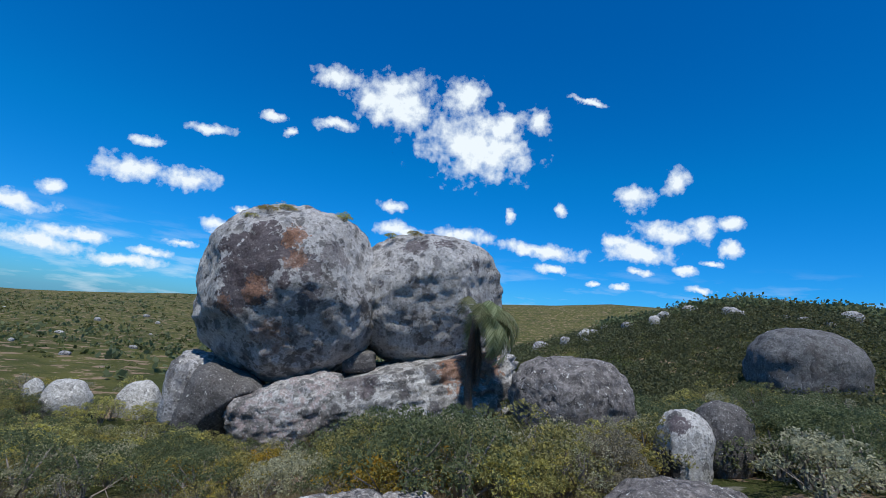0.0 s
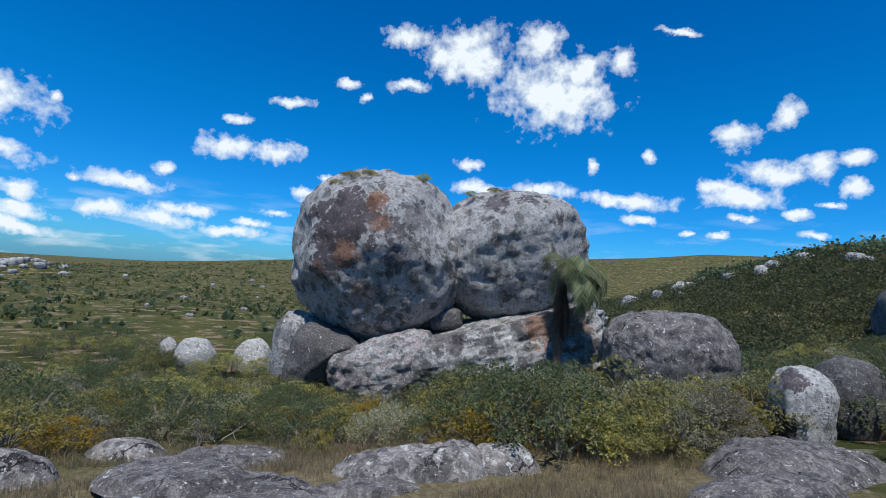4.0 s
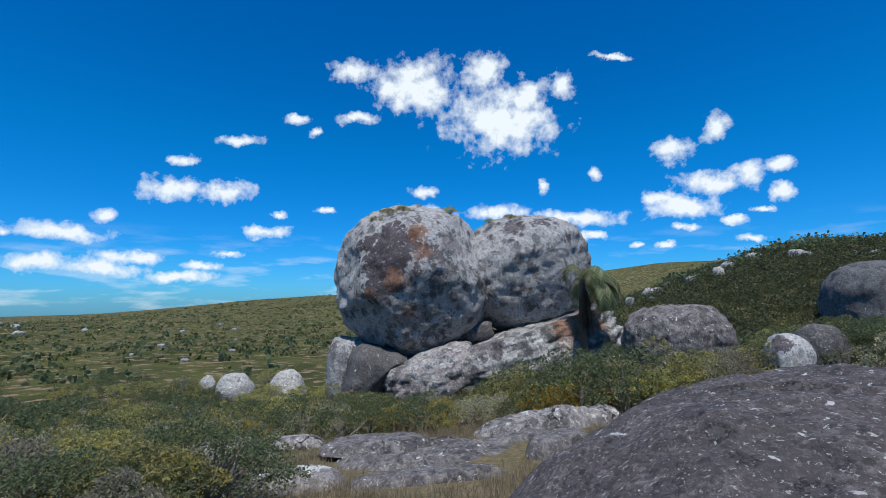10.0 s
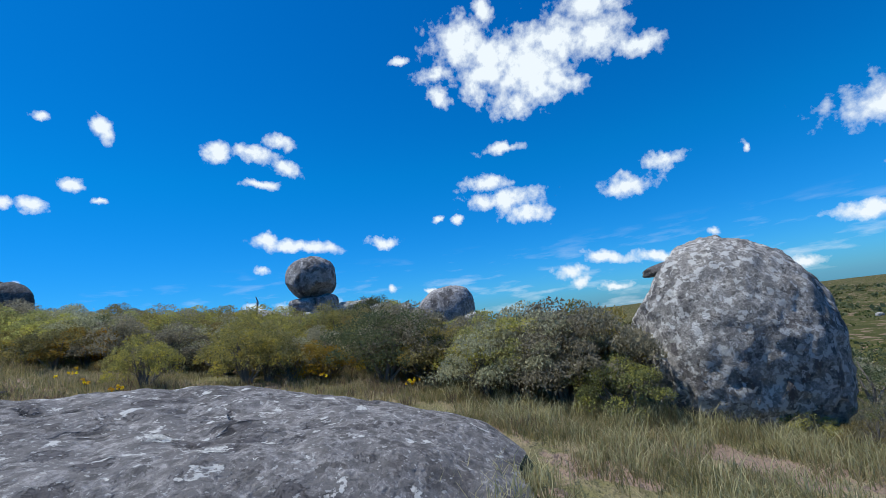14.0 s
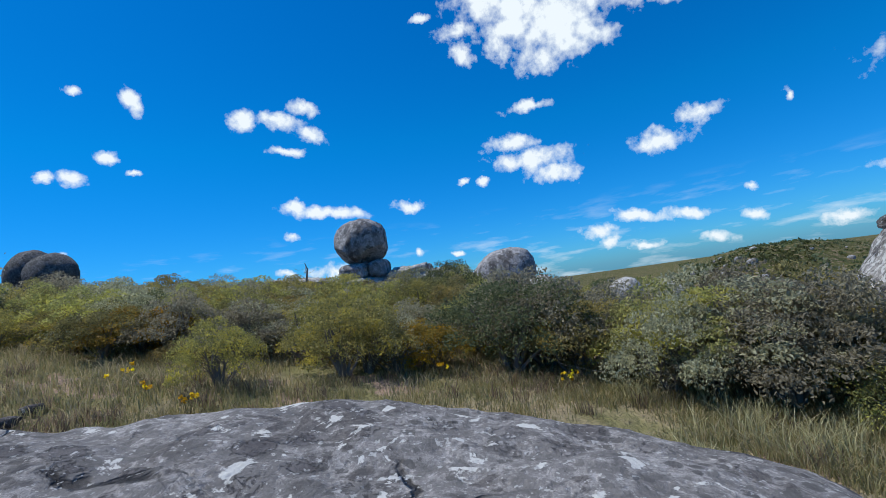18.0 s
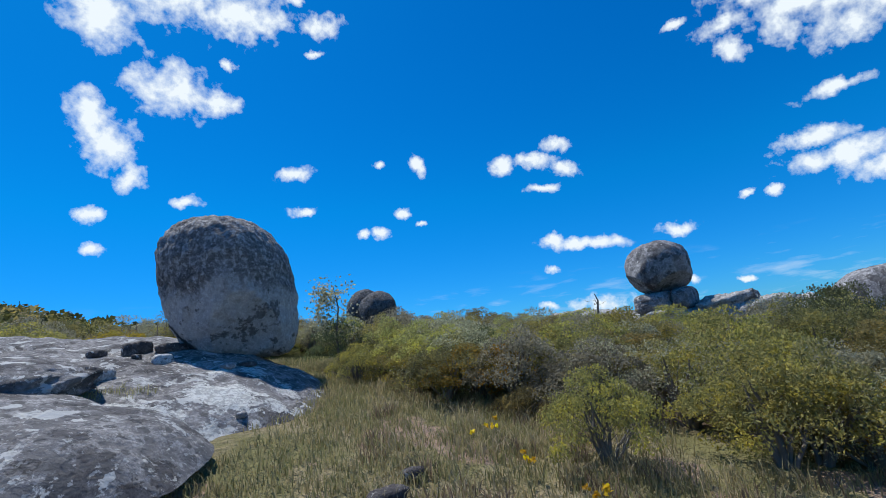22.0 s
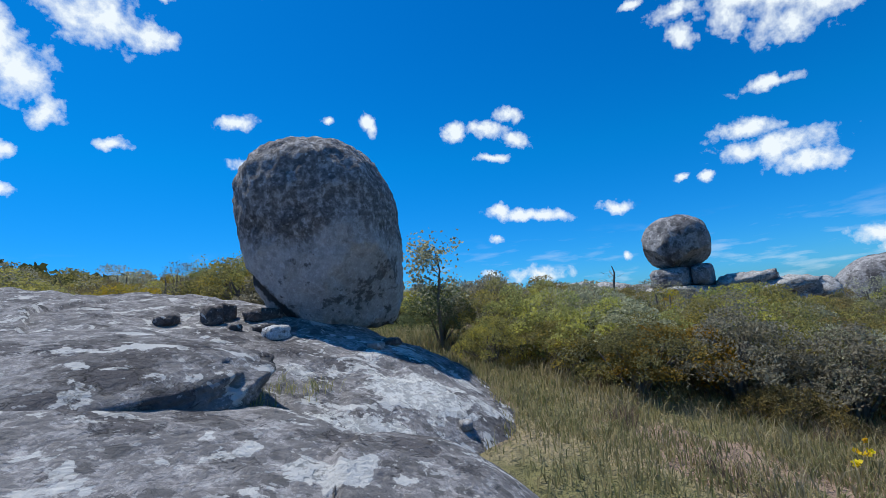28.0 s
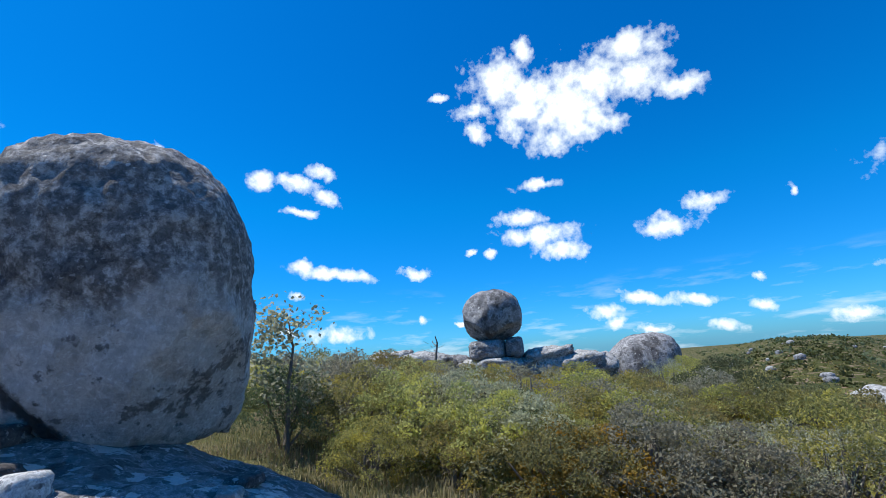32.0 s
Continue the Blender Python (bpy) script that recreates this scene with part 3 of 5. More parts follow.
def earth():
    p = Paint("heath_ground", 1.0, 0.05)
    far = p.noise(0.016, 7, 0.66)
    patch = p.noise(0.11, 7, 0.68)
    tuft = p.noise(0.9, 6, 0.72)
    fine = p.noise(7.0, 5, 0.7)
    c = p.mix(p.step(patch, 0.34, 0.66), (0.042, 0.052, 0.017), (0.100, 0.098, 0.031))
    c = p.mix(p.math("MULTIPLY", p.step(far, 0.50, 0.60), 0.6), c, (0.088, 0.088, 0.028))
    c = p.mix(p.math("MULTIPLY", p.step(tuft, 0.52, 0.64), 0.55), c, (0.035, 0.045, 0.016))
    c = p.mix(p.math("MULTIPLY", p.step(fine, 0.5, 0.68), 0.3), c, (0.22, 0.175, 0.10))
    c = p.mix(p.math("MULTIPLY", p.step(p.noise(0.55, 5, 0.62, offset=(2, 7, 0)), 0.55, 0.60), 0.8), c, p.mix(fine, (0.24, 0.16, 0.11), (0.36, 0.25, 0.18)))
    c = p.mix(p.math("MULTIPLY", p.step(p.noise(0.42, 5, 0.6, offset=(9, 4, 0)), 0.68, 0.72), 0.6), c, (0.24, 0.22, 0.19))
    away = p.n.new("ShaderNodeVectorMath")
    away.operation = "DISTANCE"
    p.l.new(p.tc.outputs["Object"], away.inputs[0])
    away.inputs[1].default_value = (-12.0, -7.0, 1.0)
    lawn = p.mix(p.step(tuft, 0.40, 0.62), (0.20, 0.185, 0.085), (0.34, 0.275, 0.17))
    lawn = p.mix(p.step(p.noise(0.8, 5, 0.62, offset=(2, 7, 0)), 0.53, 0.58), lawn, p.mix(fine, (0.27, 0.185, 0.135), (0.40, 0.295, 0.22)))
    c = p.mix(p.step(away.outputs["Value"], 11.0, 7.0), c, p.mix(p.math("MULTIPLY", p.step(fine, 0.55, 0.7), 0.5), lawn, (0.12, 0.10, 0.055)))
    dry = p.n.new("ShaderNodeVectorMath")
    dry.operation = "DISTANCE"
    p.l.new(p.tc.outputs["Object"], dry.inputs[0])
    dry.inputs[1].default_value = (-2.5, 8.0, -1.5)
    c = p.mix(p.math("MULTIPLY", p.step(p.math("ADD", dry.outputs["Value"], p.math("MULTIPLY", tuft, 6.0)), 13.5, 9.5), 0.85), c, p.mix(p.step(fine, 0.42, 0.62), (0.17, 0.135, 0.075), (0.27, 0.215, 0.125)))
    h = p.math("ADD", tuft, p.math("MULTIPLY", fine, 0.4))
    return p.out(c, h, 1.0, 0.25)


EARTH = earth()


# ---- the lie of the land ----
KNOLL = (-142.0, 151.6)
MID = np.array((-8.0, -6.0))
SKYLINE_AZ = np.array([-180.0, -100, -60, -44, -35, -28, -22, -10, 10, 20, 33, 42, 58, 63, 67, 71, 77, 84, 100, 118, 134, 150, 165, 180])
SKYLINE_EL = np.array([10.0, 9.0, 6.0, 3.6, 3.7, 3.6, 2.9, 2.0, 0.7, 0.2, -0.9, -1.5, -1.3, 0.0, 0.0, -1.1, -2.6, -2.7, -2.1, -0.6, 1.1, 3.9, 6.2, 10.0])
SKYLINE_R = np.array([120.0, 130, 200, 420, 440, 460, 460, 460, 460, 460, 460, 420, 300, 200, 190, 180, 170, 160, 120, 70, 60, 60, 70, 120])
SKYLINE_IN = np.array([30.0, 35, 60, 110, 110, 110, 110, 110, 110, 110, 110, 110, 90, 60, 50, 45, 40, 38, 34, 25, 22, 20, 22, 30])


def smooth(t):
    t = np.clip(t, 0, 1)
    return t * t * (3 - 2 * t)


def bumps(x, y, s, seed):
    """A cheap rolling noise from a few crossed waves."""
    k = np.random.RandomState(seed).uniform(-1, 1, (7, 3))
    return sum(np.sin((k[i, 0] * x + k[i, 1] * y) / s * (1 + 0.5 * i) + 6 * k[i, 2]) / (1 + 0.6 * i) for i in range(7)) / 3.0


def ground_z(x, y):
    x, y = np.asarray(x, float), np.asarray(y, float)
    z = np.where(y > 0, -0.18, -0.12) * y + 0.07 * np.tanh(y / 8.0) * np.where(x < 0, -15 * np.tanh(-x / 15), np.minimum(x, 25))
    z = z - 0.40 * np.exp(-((x + 7) ** 2 + (y - 4) ** 2) / 60.0)
    z = z - 0.35 * np.exp(-((x + 19) ** 2 + (y + 8) ** 2) / 60.0)
    z = z - 0.55 * np.exp(-((x + 9.6) ** 2 + (y + 8.4) ** 2) / 7.0)
    z = np.where(y > 30, np.maximum(z, -5.4 + 0.12 * (z + 5.4)), z)
    dx, dy = x - MID[0], y - MID[1]
    r = np.hypot(dx, dy) + 1e-6
    az = np.degrees(np.arctan2(-dx, dy))
    el, rim, inner = (np.interp(az, SKYLINE_AZ, v) for v in (SKYLINE_EL, SKYLINE_R, SKYLINE_IN))
    inside = 1 / np.maximum(r / inner, 1.0)
    near = z * inside + (1 - inside) * np.where(el > 4, 2.0, -6.0)
    top = 2.0 + rim * np.tan(np.radians(el))
    far = near + (top - near) * smooth((r - inner) / (rim - inner))
    far = far - np.maximum(r - rim, 0) * 0.012
    far = far + bumps(x, y, 55, 3) * 3.0 * smooth((r - 60) / 200) * (r < rim * 3)
    far = far + 4.0 * np.exp(-((x - KNOLL[0]) ** 2 + (y - KNOLL[1]) ** 2) / 120.0)
    far = far + 16.0 * np.exp(-((x - 62) ** 2 + (y - 70) ** 2) / 1300.0)        # the wooded hill
    return far + 0.10 * bumps(x, y, 2.3, 5) * smooth((r - 2) / 8) + 0.05 * bumps(x, y, 0.7, 6)


def mesh_of(name, verts, faces, material=None, shade=True):
    me = bpy.data.meshes.new(name)
    me.from_pydata(verts.tolist() if hasattr(verts, "tolist") else verts, [], faces.tolist() if hasattr(faces, "tolist") else faces)
    if material:
        me.materials.append(material)
    if shade:
        me.polygons.foreach_set("use_smooth", [True] * len(me.polygons))
    return me


def thing(name, label, category, group="", kind="", at=(0, 0, 0)):
    ob = tagged(new(name), label, category, group, kind)
    ob.location = at
    return ob


def part(name, me, parent, label="", at=(0, 0, 0)):
    ob = tagged(new(name, me), label)
    ob.parent, ob.location = parent, at
    return ob


def build_ground():
    rings, sectors = 230, 320
    rad = 0.35 * 1.0425 ** np.arange(rings)
    ang = np.linspace(0, 2 * np.pi, sectors, endpoint=False)
    x = MID[0] + np.outer(rad, np.cos(ang))
    y = MID[1] + np.outer(rad, np.sin(ang))
    v = np.stack([x, y, ground_z(x, y)], -1).reshape(-1, 3)
    i, j = np.meshgrid(np.arange(rings - 1), np.arange(sectors), indexing="ij")
    k = (j + 1) % sectors
    f = np.stack([i * sectors + j, (i + 1) * sectors + j, (i + 1) * sectors + k, i * sectors + k], -1).reshape(-1, 4)
    v = np.vstack([v, [[MID[0], MID[1], float(ground_z(*MID))]]])
    fan = [[len(v) - 1, j, (j + 1) % sectors] for j in range(sectors)]
    me = mesh_of("ground", v, f.tolist() + fan, EARTH)
    tagged(new("ground", me), "rough heath hillside of scrub, dry grass and stones", "ground", kind="structure")


build_ground()


# ---- rocks ----
def rock_mesh(name, radii, material, seed, level=5, lumps=0.10, grit=0.02, cuts=(), lean=(0.0, 0.0), square=0.0, taper=0.0, groove=None):
    """A weathered boulder. cuts: (direction, share of the radius) of the flat faces that broke off it. taper: how much narrower its top is."""
    bm = bmesh.new()
    bmesh.ops.create_icosphere(bm, subdivisions=level, radius=1.0)
    d = np.array([v.co[:] for v in bm.verts])
    d /= np.linalg.norm(d, axis=1)[:, None]
    if square:
        d = d / (np.abs(d) ** (2 + 4 * square)).sum(1)[:, None] ** (1 / (2 + 4 * square))
    for way, share in cuts:
        n = np.array(Vector(way).normalized())
        over = np.maximum(d @ n - share, 0)
        d = d - np.outer(over * 0.9, n)
    big = np.array([noise.fractal(Vector(p) * 1.3 + Vector((seed * 3.1, seed, 7.0)), 1.0, 2.0, 3) for p in d])
    fin = np.array([noise.fractal(Vector(p) * 6.0 + Vector((seed, seed * 2.2, 1.0)), 0.9, 2.1, 4) for p in d])
    tiny = np.array([noise.fractal(Vector(p) * 17.0 + Vector((seed * 1.7, 4.0, seed)), 0.8, 2.0, 3) for p in d]) if level > 4 else 0.0
    d = d * (1 + lumps * big + grit * fin + 0.28 * grit * tiny)[:, None]
    d[:, :2] *= (1 - taper * d[:, 2])[:, None]
    p = d * np.array(radii)
    p[:, 0] += lean[0] * p[:, 2]
    p[:, 1] += lean[1] * p[:, 2]
    if groove is not None:        # an open joint: direction, distance, half width, depth; the block below it sits back
        n, off, half, deep = groove
        dist = p @ np.array(n) - off + 0.04 * big
        p = p * (1 - deep * np.exp(-(dist / half) ** 2) - 0.035 * (dist < 0))[:, None]
    for v, q in zip(bm.verts, p):
        v.co = q
    me = bpy.data.meshes.new(name)
    bm.to_mesh(me)
    bm.free()
    me.materials.append(material)
    me.polygons.foreach_set("use_smooth", [True] * len(me.polygons))
    return me


ROCKS = []      # x, y, radius kept free of shrubs


def boulder(label, at, radii, material, seed, name="boulder", turn=0.0, tilt=(0.0, 0.0), group="", free=0.85, **shape):
    ob = tagged(new(name, rock_mesh(name, radii, material, seed, **shape)), label, "boulder", group)
    ob.matrix_world = pose(*at, tilt[0], tilt[1], turn)
    ROCKS.append((at[0], at[1], max(radii[0], radii[1]) * free))
    return ob


def slab(label, at, radii, top, material, seed, turn=0.0, drop=0.9, power=4.0, rough=0.05, steps=90, free=0.9, group="granite slabs", slope=(0.0, 0.0), hug=None):
    """A broad low back of rock that comes out of the ground: a skin with a rounded rim that dips under the earth."""
    u = np.linspace(-1, 1, steps)
    gx, gy = np.meshgrid(u, u, indexing="ij")
    r = np.hypot(gx, gy)
    m = np.maximum(np.abs(gx), np.abs(gy))
    k = np.where(r > 1e-6, m / np.maximum(r, 1e-6), 1)
    sx, sy = gx * k, gy * k
    a = radians(turn)
    rim = 1 + 0.26 * bumps(np.cos(np.arctan2(sy, sx)) * 2, np.sin(np.arctan2(sy, sx)) * 2, 0.8, seed)
    lx, ly = sx * radii[0] * rim, sy * radii[1] * rim
    wx, wy = at[0] + lx * math.cos(a) - ly * math.sin(a), at[1] + lx * math.sin(a) + ly * math.cos(a)
    rr = np.hypot(sx, sy)
    steps_in = np.floor(2.2 * bumps(wx, wy, 1.6, seed + 1) + 0.5) * 0.07
    z = top - drop * rr ** power + slope[0] * (wx - at[0]) + slope[1] * (wy - at[1]) + rough * 2.2 * bumps(wx, wy, 1.5, seed + 2) + rough * 0.6 * bumps(wx, wy, 0.4, seed + 3) + steps_in * (1 - rr) * 0.8
    grit = np.array([noise.fractal(Vector((a, b, seed)) * 1.7, 0.9, 2.1, 6) for a, b in zip(wx.ravel(), wy.ravel())]).reshape(wx.shape)
    z = z + rough * 1.25 * grit
    if hug is not None:
        z = z - top + hug + ground_z(wx, wy)
        top = float(ground_z(*at)) + hug
    v = np.stack([wx - at[0], wy - at[1], z - top], -1).reshape(-1, 3)
    i, j = np.meshgrid(np.arange(steps - 1), np.arange(steps - 1), indexing="ij")
    f = np.stack([i * steps + j, (i + 1) * steps + j, (i + 1) * steps + j + 1, i * steps + j + 1], -1).reshape(-1, 4)
    ob = tagged(new("granite_slab", mesh_of("granite_slab", v, f, material)), label, "rock slab", group)
    ob.location = (at[0], at[1], top)
    ROCKS.append((at[0], at[1], max(radii) * free))
    return ob


# the two great boulders and what they stand on
boulder("huge grey boulder with dark lichen and rust-orange patches", (-6.05, 27.5, 2.9), (4.85, 4.3, 4.6), ROCK_GREAT, 3.0, level=6, lumps=0.055, grit=0.03,
        cuts=[((0.22, -0.90, -0.36), 0.90), ((-0.5, -0.6, -0.62), 0.93), ((-0.86, -0.48, 0.05), 0.93), ((0.75, -0.5, 0.42), 0.94)], square=0.05, group="great boulders")
boulder("huge pale grey boulder with dark streaks, leaning on its neighbour", (1.2, 28.6, 3.4), (4.5, 4.0, 3.7), ROCK_TWIN, 5.0, level=6, lumps=0.05, grit=0.03,
        cuts=[((0.05, -0.95, -0.31), 0.84), ((0.72, -0.66, -0.1), 0.85), ((-0.35, -0.6, 0.72), 0.92)], square=0.06, tilt=(0, -8), group="great boulders")
boulder("long tilted granite base slab with orange lichen under the boulders", (0.8, 26.4, -1.75), (5.6, 3.6, 2.2), ROCK_BASE, 7.0, level=6, lumps=0.12, grit=0.06,
        cuts=[((0, 0, 1), 0.7), ((0.1, -0.9, 0.2), 0.85)], tilt=(0, -15), square=0.2, group="great boulders")
boulder("rounded pale granite slab with dark pits under the great boulder", (-4.9, 25.4, -3.0), (2.9, 2.6, 2.0), ROCK_PITTED, 8.0, level=6, lumps=0.10, grit=0.05,
        cuts=[((-0.2, 0, 1), 0.8)], tilt=(0, -14), square=0.2, group="great boulders")
# the shade under the overhang is put into this block's dark colour
boulder("block of granite in painted shade propping the great boulder", (-8.35, 25.6, -3.1), (1.75, 2.3, 2.1), ROCK_DUSK, 9.0, lumps=0.07, grit=0.03, square=0.5, tilt=(6, 14), turn=12,
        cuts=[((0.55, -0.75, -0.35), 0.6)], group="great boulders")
boulder("pale upright granite block beside the great boulder", (-9.9, 27.0, -2.7), (1.3, 1.8, 2.1), ROCK_FAR, 10.0, lumps=0.1, square=0.4, group="great boulders")
# dark colour here stands in for shade in the gap
boulder("small chock stone in painted shade wedged between the great boulders", (-2.1, 26.2, -0.35), (0.85, 0.7, 0.55), ROCK_DUSK, 12.0, level=4, tilt=(0, -12), square=0.4, group="great boulders")
boulder("broad rounded grey boulder half hidden in scrub", (6.7, 20.0, -0.9), (2.4, 2.3, 2.3), ROCK_PAVE, 14.0, level=6, lumps=0.09, grit=0.04, cuts=[((0, 0, 1), 0.85)], square=0.06)
boulder("black and white split boulder in the scrub", (8.5, 15.5, -1.15), (0.75, 0.75, 1.15), ROCK_SPLIT, 16.0, lumps=0.14, square=0.3, taper=0.1)
boulder("rounded brown granite boulder in the scrub", (10.2, 15.9, -0.95), (0.85, 0.8, 1.3), ROCK_DUSK, 18.0, lumps=0.08, square=0.2)
ROCKS += [(4.9, 9.9, 1.1), (5.6, 11.0, 1.2), (6.4, 12.4, 1.2), (7.0, 13.2, 1.2), (5.8, 9.6, 1.0), (7.2, 11.8, 1.1), (8.0, 13.1, 1.1), (7.9, 14.3, 1.2), (9.2, 14.5, 1.1), (9.8, 14.9, 1.0), (8.8, 12.9, 1.0)]
boulder("great striped rock face on the wooded hill", (36.5, 38.5, 0.8), (4.4, 4.2, 3.9), ROCK_STRIPE, 22.0, lumps=0.08, square=0.1, free=0.8)
boulder("pale rounded boulder in the valley scrub", (-18.7, 32.5, -4.6), (1.35, 1.2, 1.25), ROCK_PALE, 24.0, level=4, lumps=0.12, group="valley boulders")
boulder("pale pointed boulder in the valley scrub", (-15.6, 34.6, -4.9), (1.35, 1.3, 1.5), ROCK_PALE, 26.0, level=4, lumps=0.14, taper=0.2, group="valley boulders")
boulder("small pale boulder in the valley scrub", (-20.7, 32.7, -4.3), (0.55, 0.5, 0.8), ROCK_PALE, 27.0, level=4, lumps=0.14, group="valley boulders")
boulder("small pale stone before the great boulders", (-8.1, 23.3, -4.85), (0.62, 0.55, 0.65), ROCK_PALE, 28.0, level=4, lumps=0.1, square=0.2)
boulder("small pale stone beside the dark block", (-9.9, 23.3, -4.7), (0.42, 0.4, 0.6), ROCK_PALE, 29.0, level=4, lumps=0.1, square=0.2)

# the rounded boulder of the clearing
boulder("rounded grey boulder crusted with pale lichen spots", (-15.7, -0.35, 1.05), (1.57, 1.53, 1.76), ROCK_SPOT, 31.0, level=6, lumps=0.045, grit=0.03, cuts=[((-0.3, -0.75, 0.6), 0.86)], square=0.10, taper=0.13)

boulder("flat dark flake of rock lying on the rounded boulder", (-15.75, -1.0, 2.42), (0.40, 0.34, 0.10), ROCK_DUSK, 32.0, level=4, lumps=0.12, square=0.3, tilt=(12, -4), turn=30)

# the egg and its slab
boulder("tall egg-shaped dark grey boulder balanced on the slab", (-13.46, -15.5, 4.0), (1.0, 0.9, 1.23), ROCK_EGG, 33.0, level=6, lumps=0.03, grit=0.03, turn=28,
        cuts=[((0, 0, -1), 0.84), ((-0.8, 0.25, 0.55), 0.86), ((0.5, 0.6, -0.62), 0.93)], square=0.22, taper=-0.06, lean=(0.16, -0.06), groove=(*EGG_JOINT, 0.022, 0.06))
EGG_SLAB = slab("broad sloping granite slab with white lichen blotches", (-10.7, -16.5), (4.3, 4.7), 3.30, ROCK_BLOT, 35, drop=0.8, power=5.0, slope=(0.0, -0.21), free=0.8, steps=190, rough=0.05)
boulder("low ledge of granite with white lichen and a dark underside", (-9.5, -14.1, 2.72), (1.7, 1.0, 0.30), ROCK_BLOT, 37.0, level=6, lumps=0.09, grit=0.03, square=0.10, tilt=(-11, 4), turn=-12, free=0.7)
slab("rough granite back with pale lichen before the egg slab", (-10.3, -12.6), (1.6, 1.15), 2.62, ROCK_BLOT, 36, turn=-24, drop=0.3, power=5.0, slope=(0.10, -0.27), rough=0.03)

# the balancing rock, its plinth and the rocks of the ridge
BAL = (-31.5, -13.95)
boulder("round boulder balanced on a flat plinth on the ridge", (*BAL, 5.13), (1.26, 1.3, 1.16), ROCK_FAR, 41.0, lumps=0.06, square=0.14, cuts=[((0.3, 0.5, -0.8), 0.86), ((0.8, -0.5, 0.3), 0.92), ((0.4, -0.6, -0.6), 0.9)])
boulder("flat plinth stone under the balancing rock", (-31.5, -14.25, 3.66), (1.1, 0.82, 0.44), ROCK_FAR, 43.0, lumps=0.05, square=0.6, group="plinth stones")
boulder("small squared plinth stone with a rounded top corner", (-31.4, -13.08, 3.70), (0.95, 0.38, 0.46), ROCK_FAR, 44.0, level=4, lumps=0.06, square=0.5, group="plinth stones")
boulder("low pale rock at the foot of the plinth", (-31.7, -14.0, 2.84), (1.6, 1.5, 0.50), ROCK_PALE, 45.0, level=4, lumps=0.28, grit=0.12, square=0.3, group="ridge rocks")
boulder("pale tilted rock beside the plinth", (-31.7, -11.7, 3.0), (1.1, 1.15, 0.6), ROCK_PALE, 46.0, level=4, lumps=0.28, grit=0.12, square=0.35, tilt=(9, 0), group="ridge rocks")
boulder("cracked pale rock on the ridge", (-32.4, -9.8, 2.6), (1.0, 1.05, 0.66), ROCK_PALE, 58.0, level=4, lumps=0.28, grit=0.12, square=0.4, tilt=(-8, 5), group="ridge rocks")
boulder("low pale split rock south of the plinth", (-31.5, -17.2, 3.25), (1.1, 1.25, 0.48), ROCK_PALE, 59.0, level=4, lumps=0.28, grit=0.12, square=0.35, group="ridge rocks")
boulder("small pale split rock under the dead tree", (-31.9, -18.9, 3.45), (0.9, 1.0, 0.48), ROCK_PALE, 60.0, level=4, lumps=0.28, grit=0.12, square=0.4, group="ridge rocks")
boulder("pale split rock on the ridge", (-31.7, -10.6, 2.75), (1.0, 1.15, 0.58), ROCK_PALE, 47.0, level=4, lumps=0.3, grit=0.12, square=0.4)
boulder("dome-shaped grey boulder on the ridge", (-34.6, -7.35, 2.35), (1.55, 1.75, 1.6), ROCK_FAR, 49.0, lumps=0.06, lean=(0.0, 0.34), square=0.08, cuts=[((0, 0.5, -0.8), 0.7)])
boulder("rounded dark boulder of a pair on the ridge", (-29.9, -30.9, 5.85), (1.25, 1.2, 1.25), ROCK_STRIPE, 51.0, level=4, lumps=0.06)
boulder("taller dark boulder of a pair on the ridge", (-30.8, -33.3, 6.1), (1.25, 1.25, 1.6), ROCK_STRIPE, 53.0, level=4, lumps=0.06)
boulder("pale low boulder beside the dome-shaped boulder", (-32.0, -5.4, 1.65), (0.75, 0.75, 0.6), ROCK_PALE, 54.0, level=4, lumps=0.12)
boulder("pale grey boulder at the ridge end", (-26.6, -2.6, 1.2), (0.65, 0.62, 0.6), ROCK_PALE, 55.0, level=4, lumps=0.1)
boulder("pale rounded boulder in the ridge scrub", (-26.2, -1.35, 0.85), (0.62, 0.6, 0.66), ROCK_PALE, 57.0, level=4, lumps=0.1)

ROCKS += [(-29.6, -13.8, 2.0), (-29.8, -11.4, 1.7), (-29.8, -17.0, 1.8), (-32.0, -7.4, 2.0), (-27.5, -13.3, 1.5)]

# slabs underfoot
slab("flat grey granite slab at the edge of the grass", (-10.95, -7.75), (1.85, 4.0), 1.50, ROCK_SLAB, 61, turn=10, drop=0.4, power=7.0, slope=(-0.05, -0.155), free=0.62)
slab("high dark granite hump with white lichen flecks", (-1.2, 2.3), (3.6, 3.1), 0.60, ROCK_PURPLE, 64, turn=15, drop=1.25, power=2.8, rough=0.06, steps=150)
slab("dark layered step of granite on the hump", (0.2, 3.6), (1.9, 1.2), 0.42, ROCK_PURPLE, 66, turn=-20, drop=0.5, power=6.0, rough=0.05, steps=110)
slab("rounded granite back with a white lichen patch", (-8.2, 7.4), (1.15, 0.85), 0, ROCK_PATCH, 67, turn=10, drop=0.5, rough=0.04, hug=0.36, steps=110)
slab("flat granite sheet with a worn edge", (-5.6, 7.1), (1.6, 0.8), 0, ROCK_PAVE, 80, turn=4, drop=0.35, power=7.0, rough=0.04, hug=0.2, steps=110)
slab("low granite back beside the wet hollow", (-2.4, 6.9), (1.25, 0.6), 0, ROCK_PAVE, 81, turn=-4, drop=0.4, power=5.0, rough=0.05, hug=0.26, steps=110)
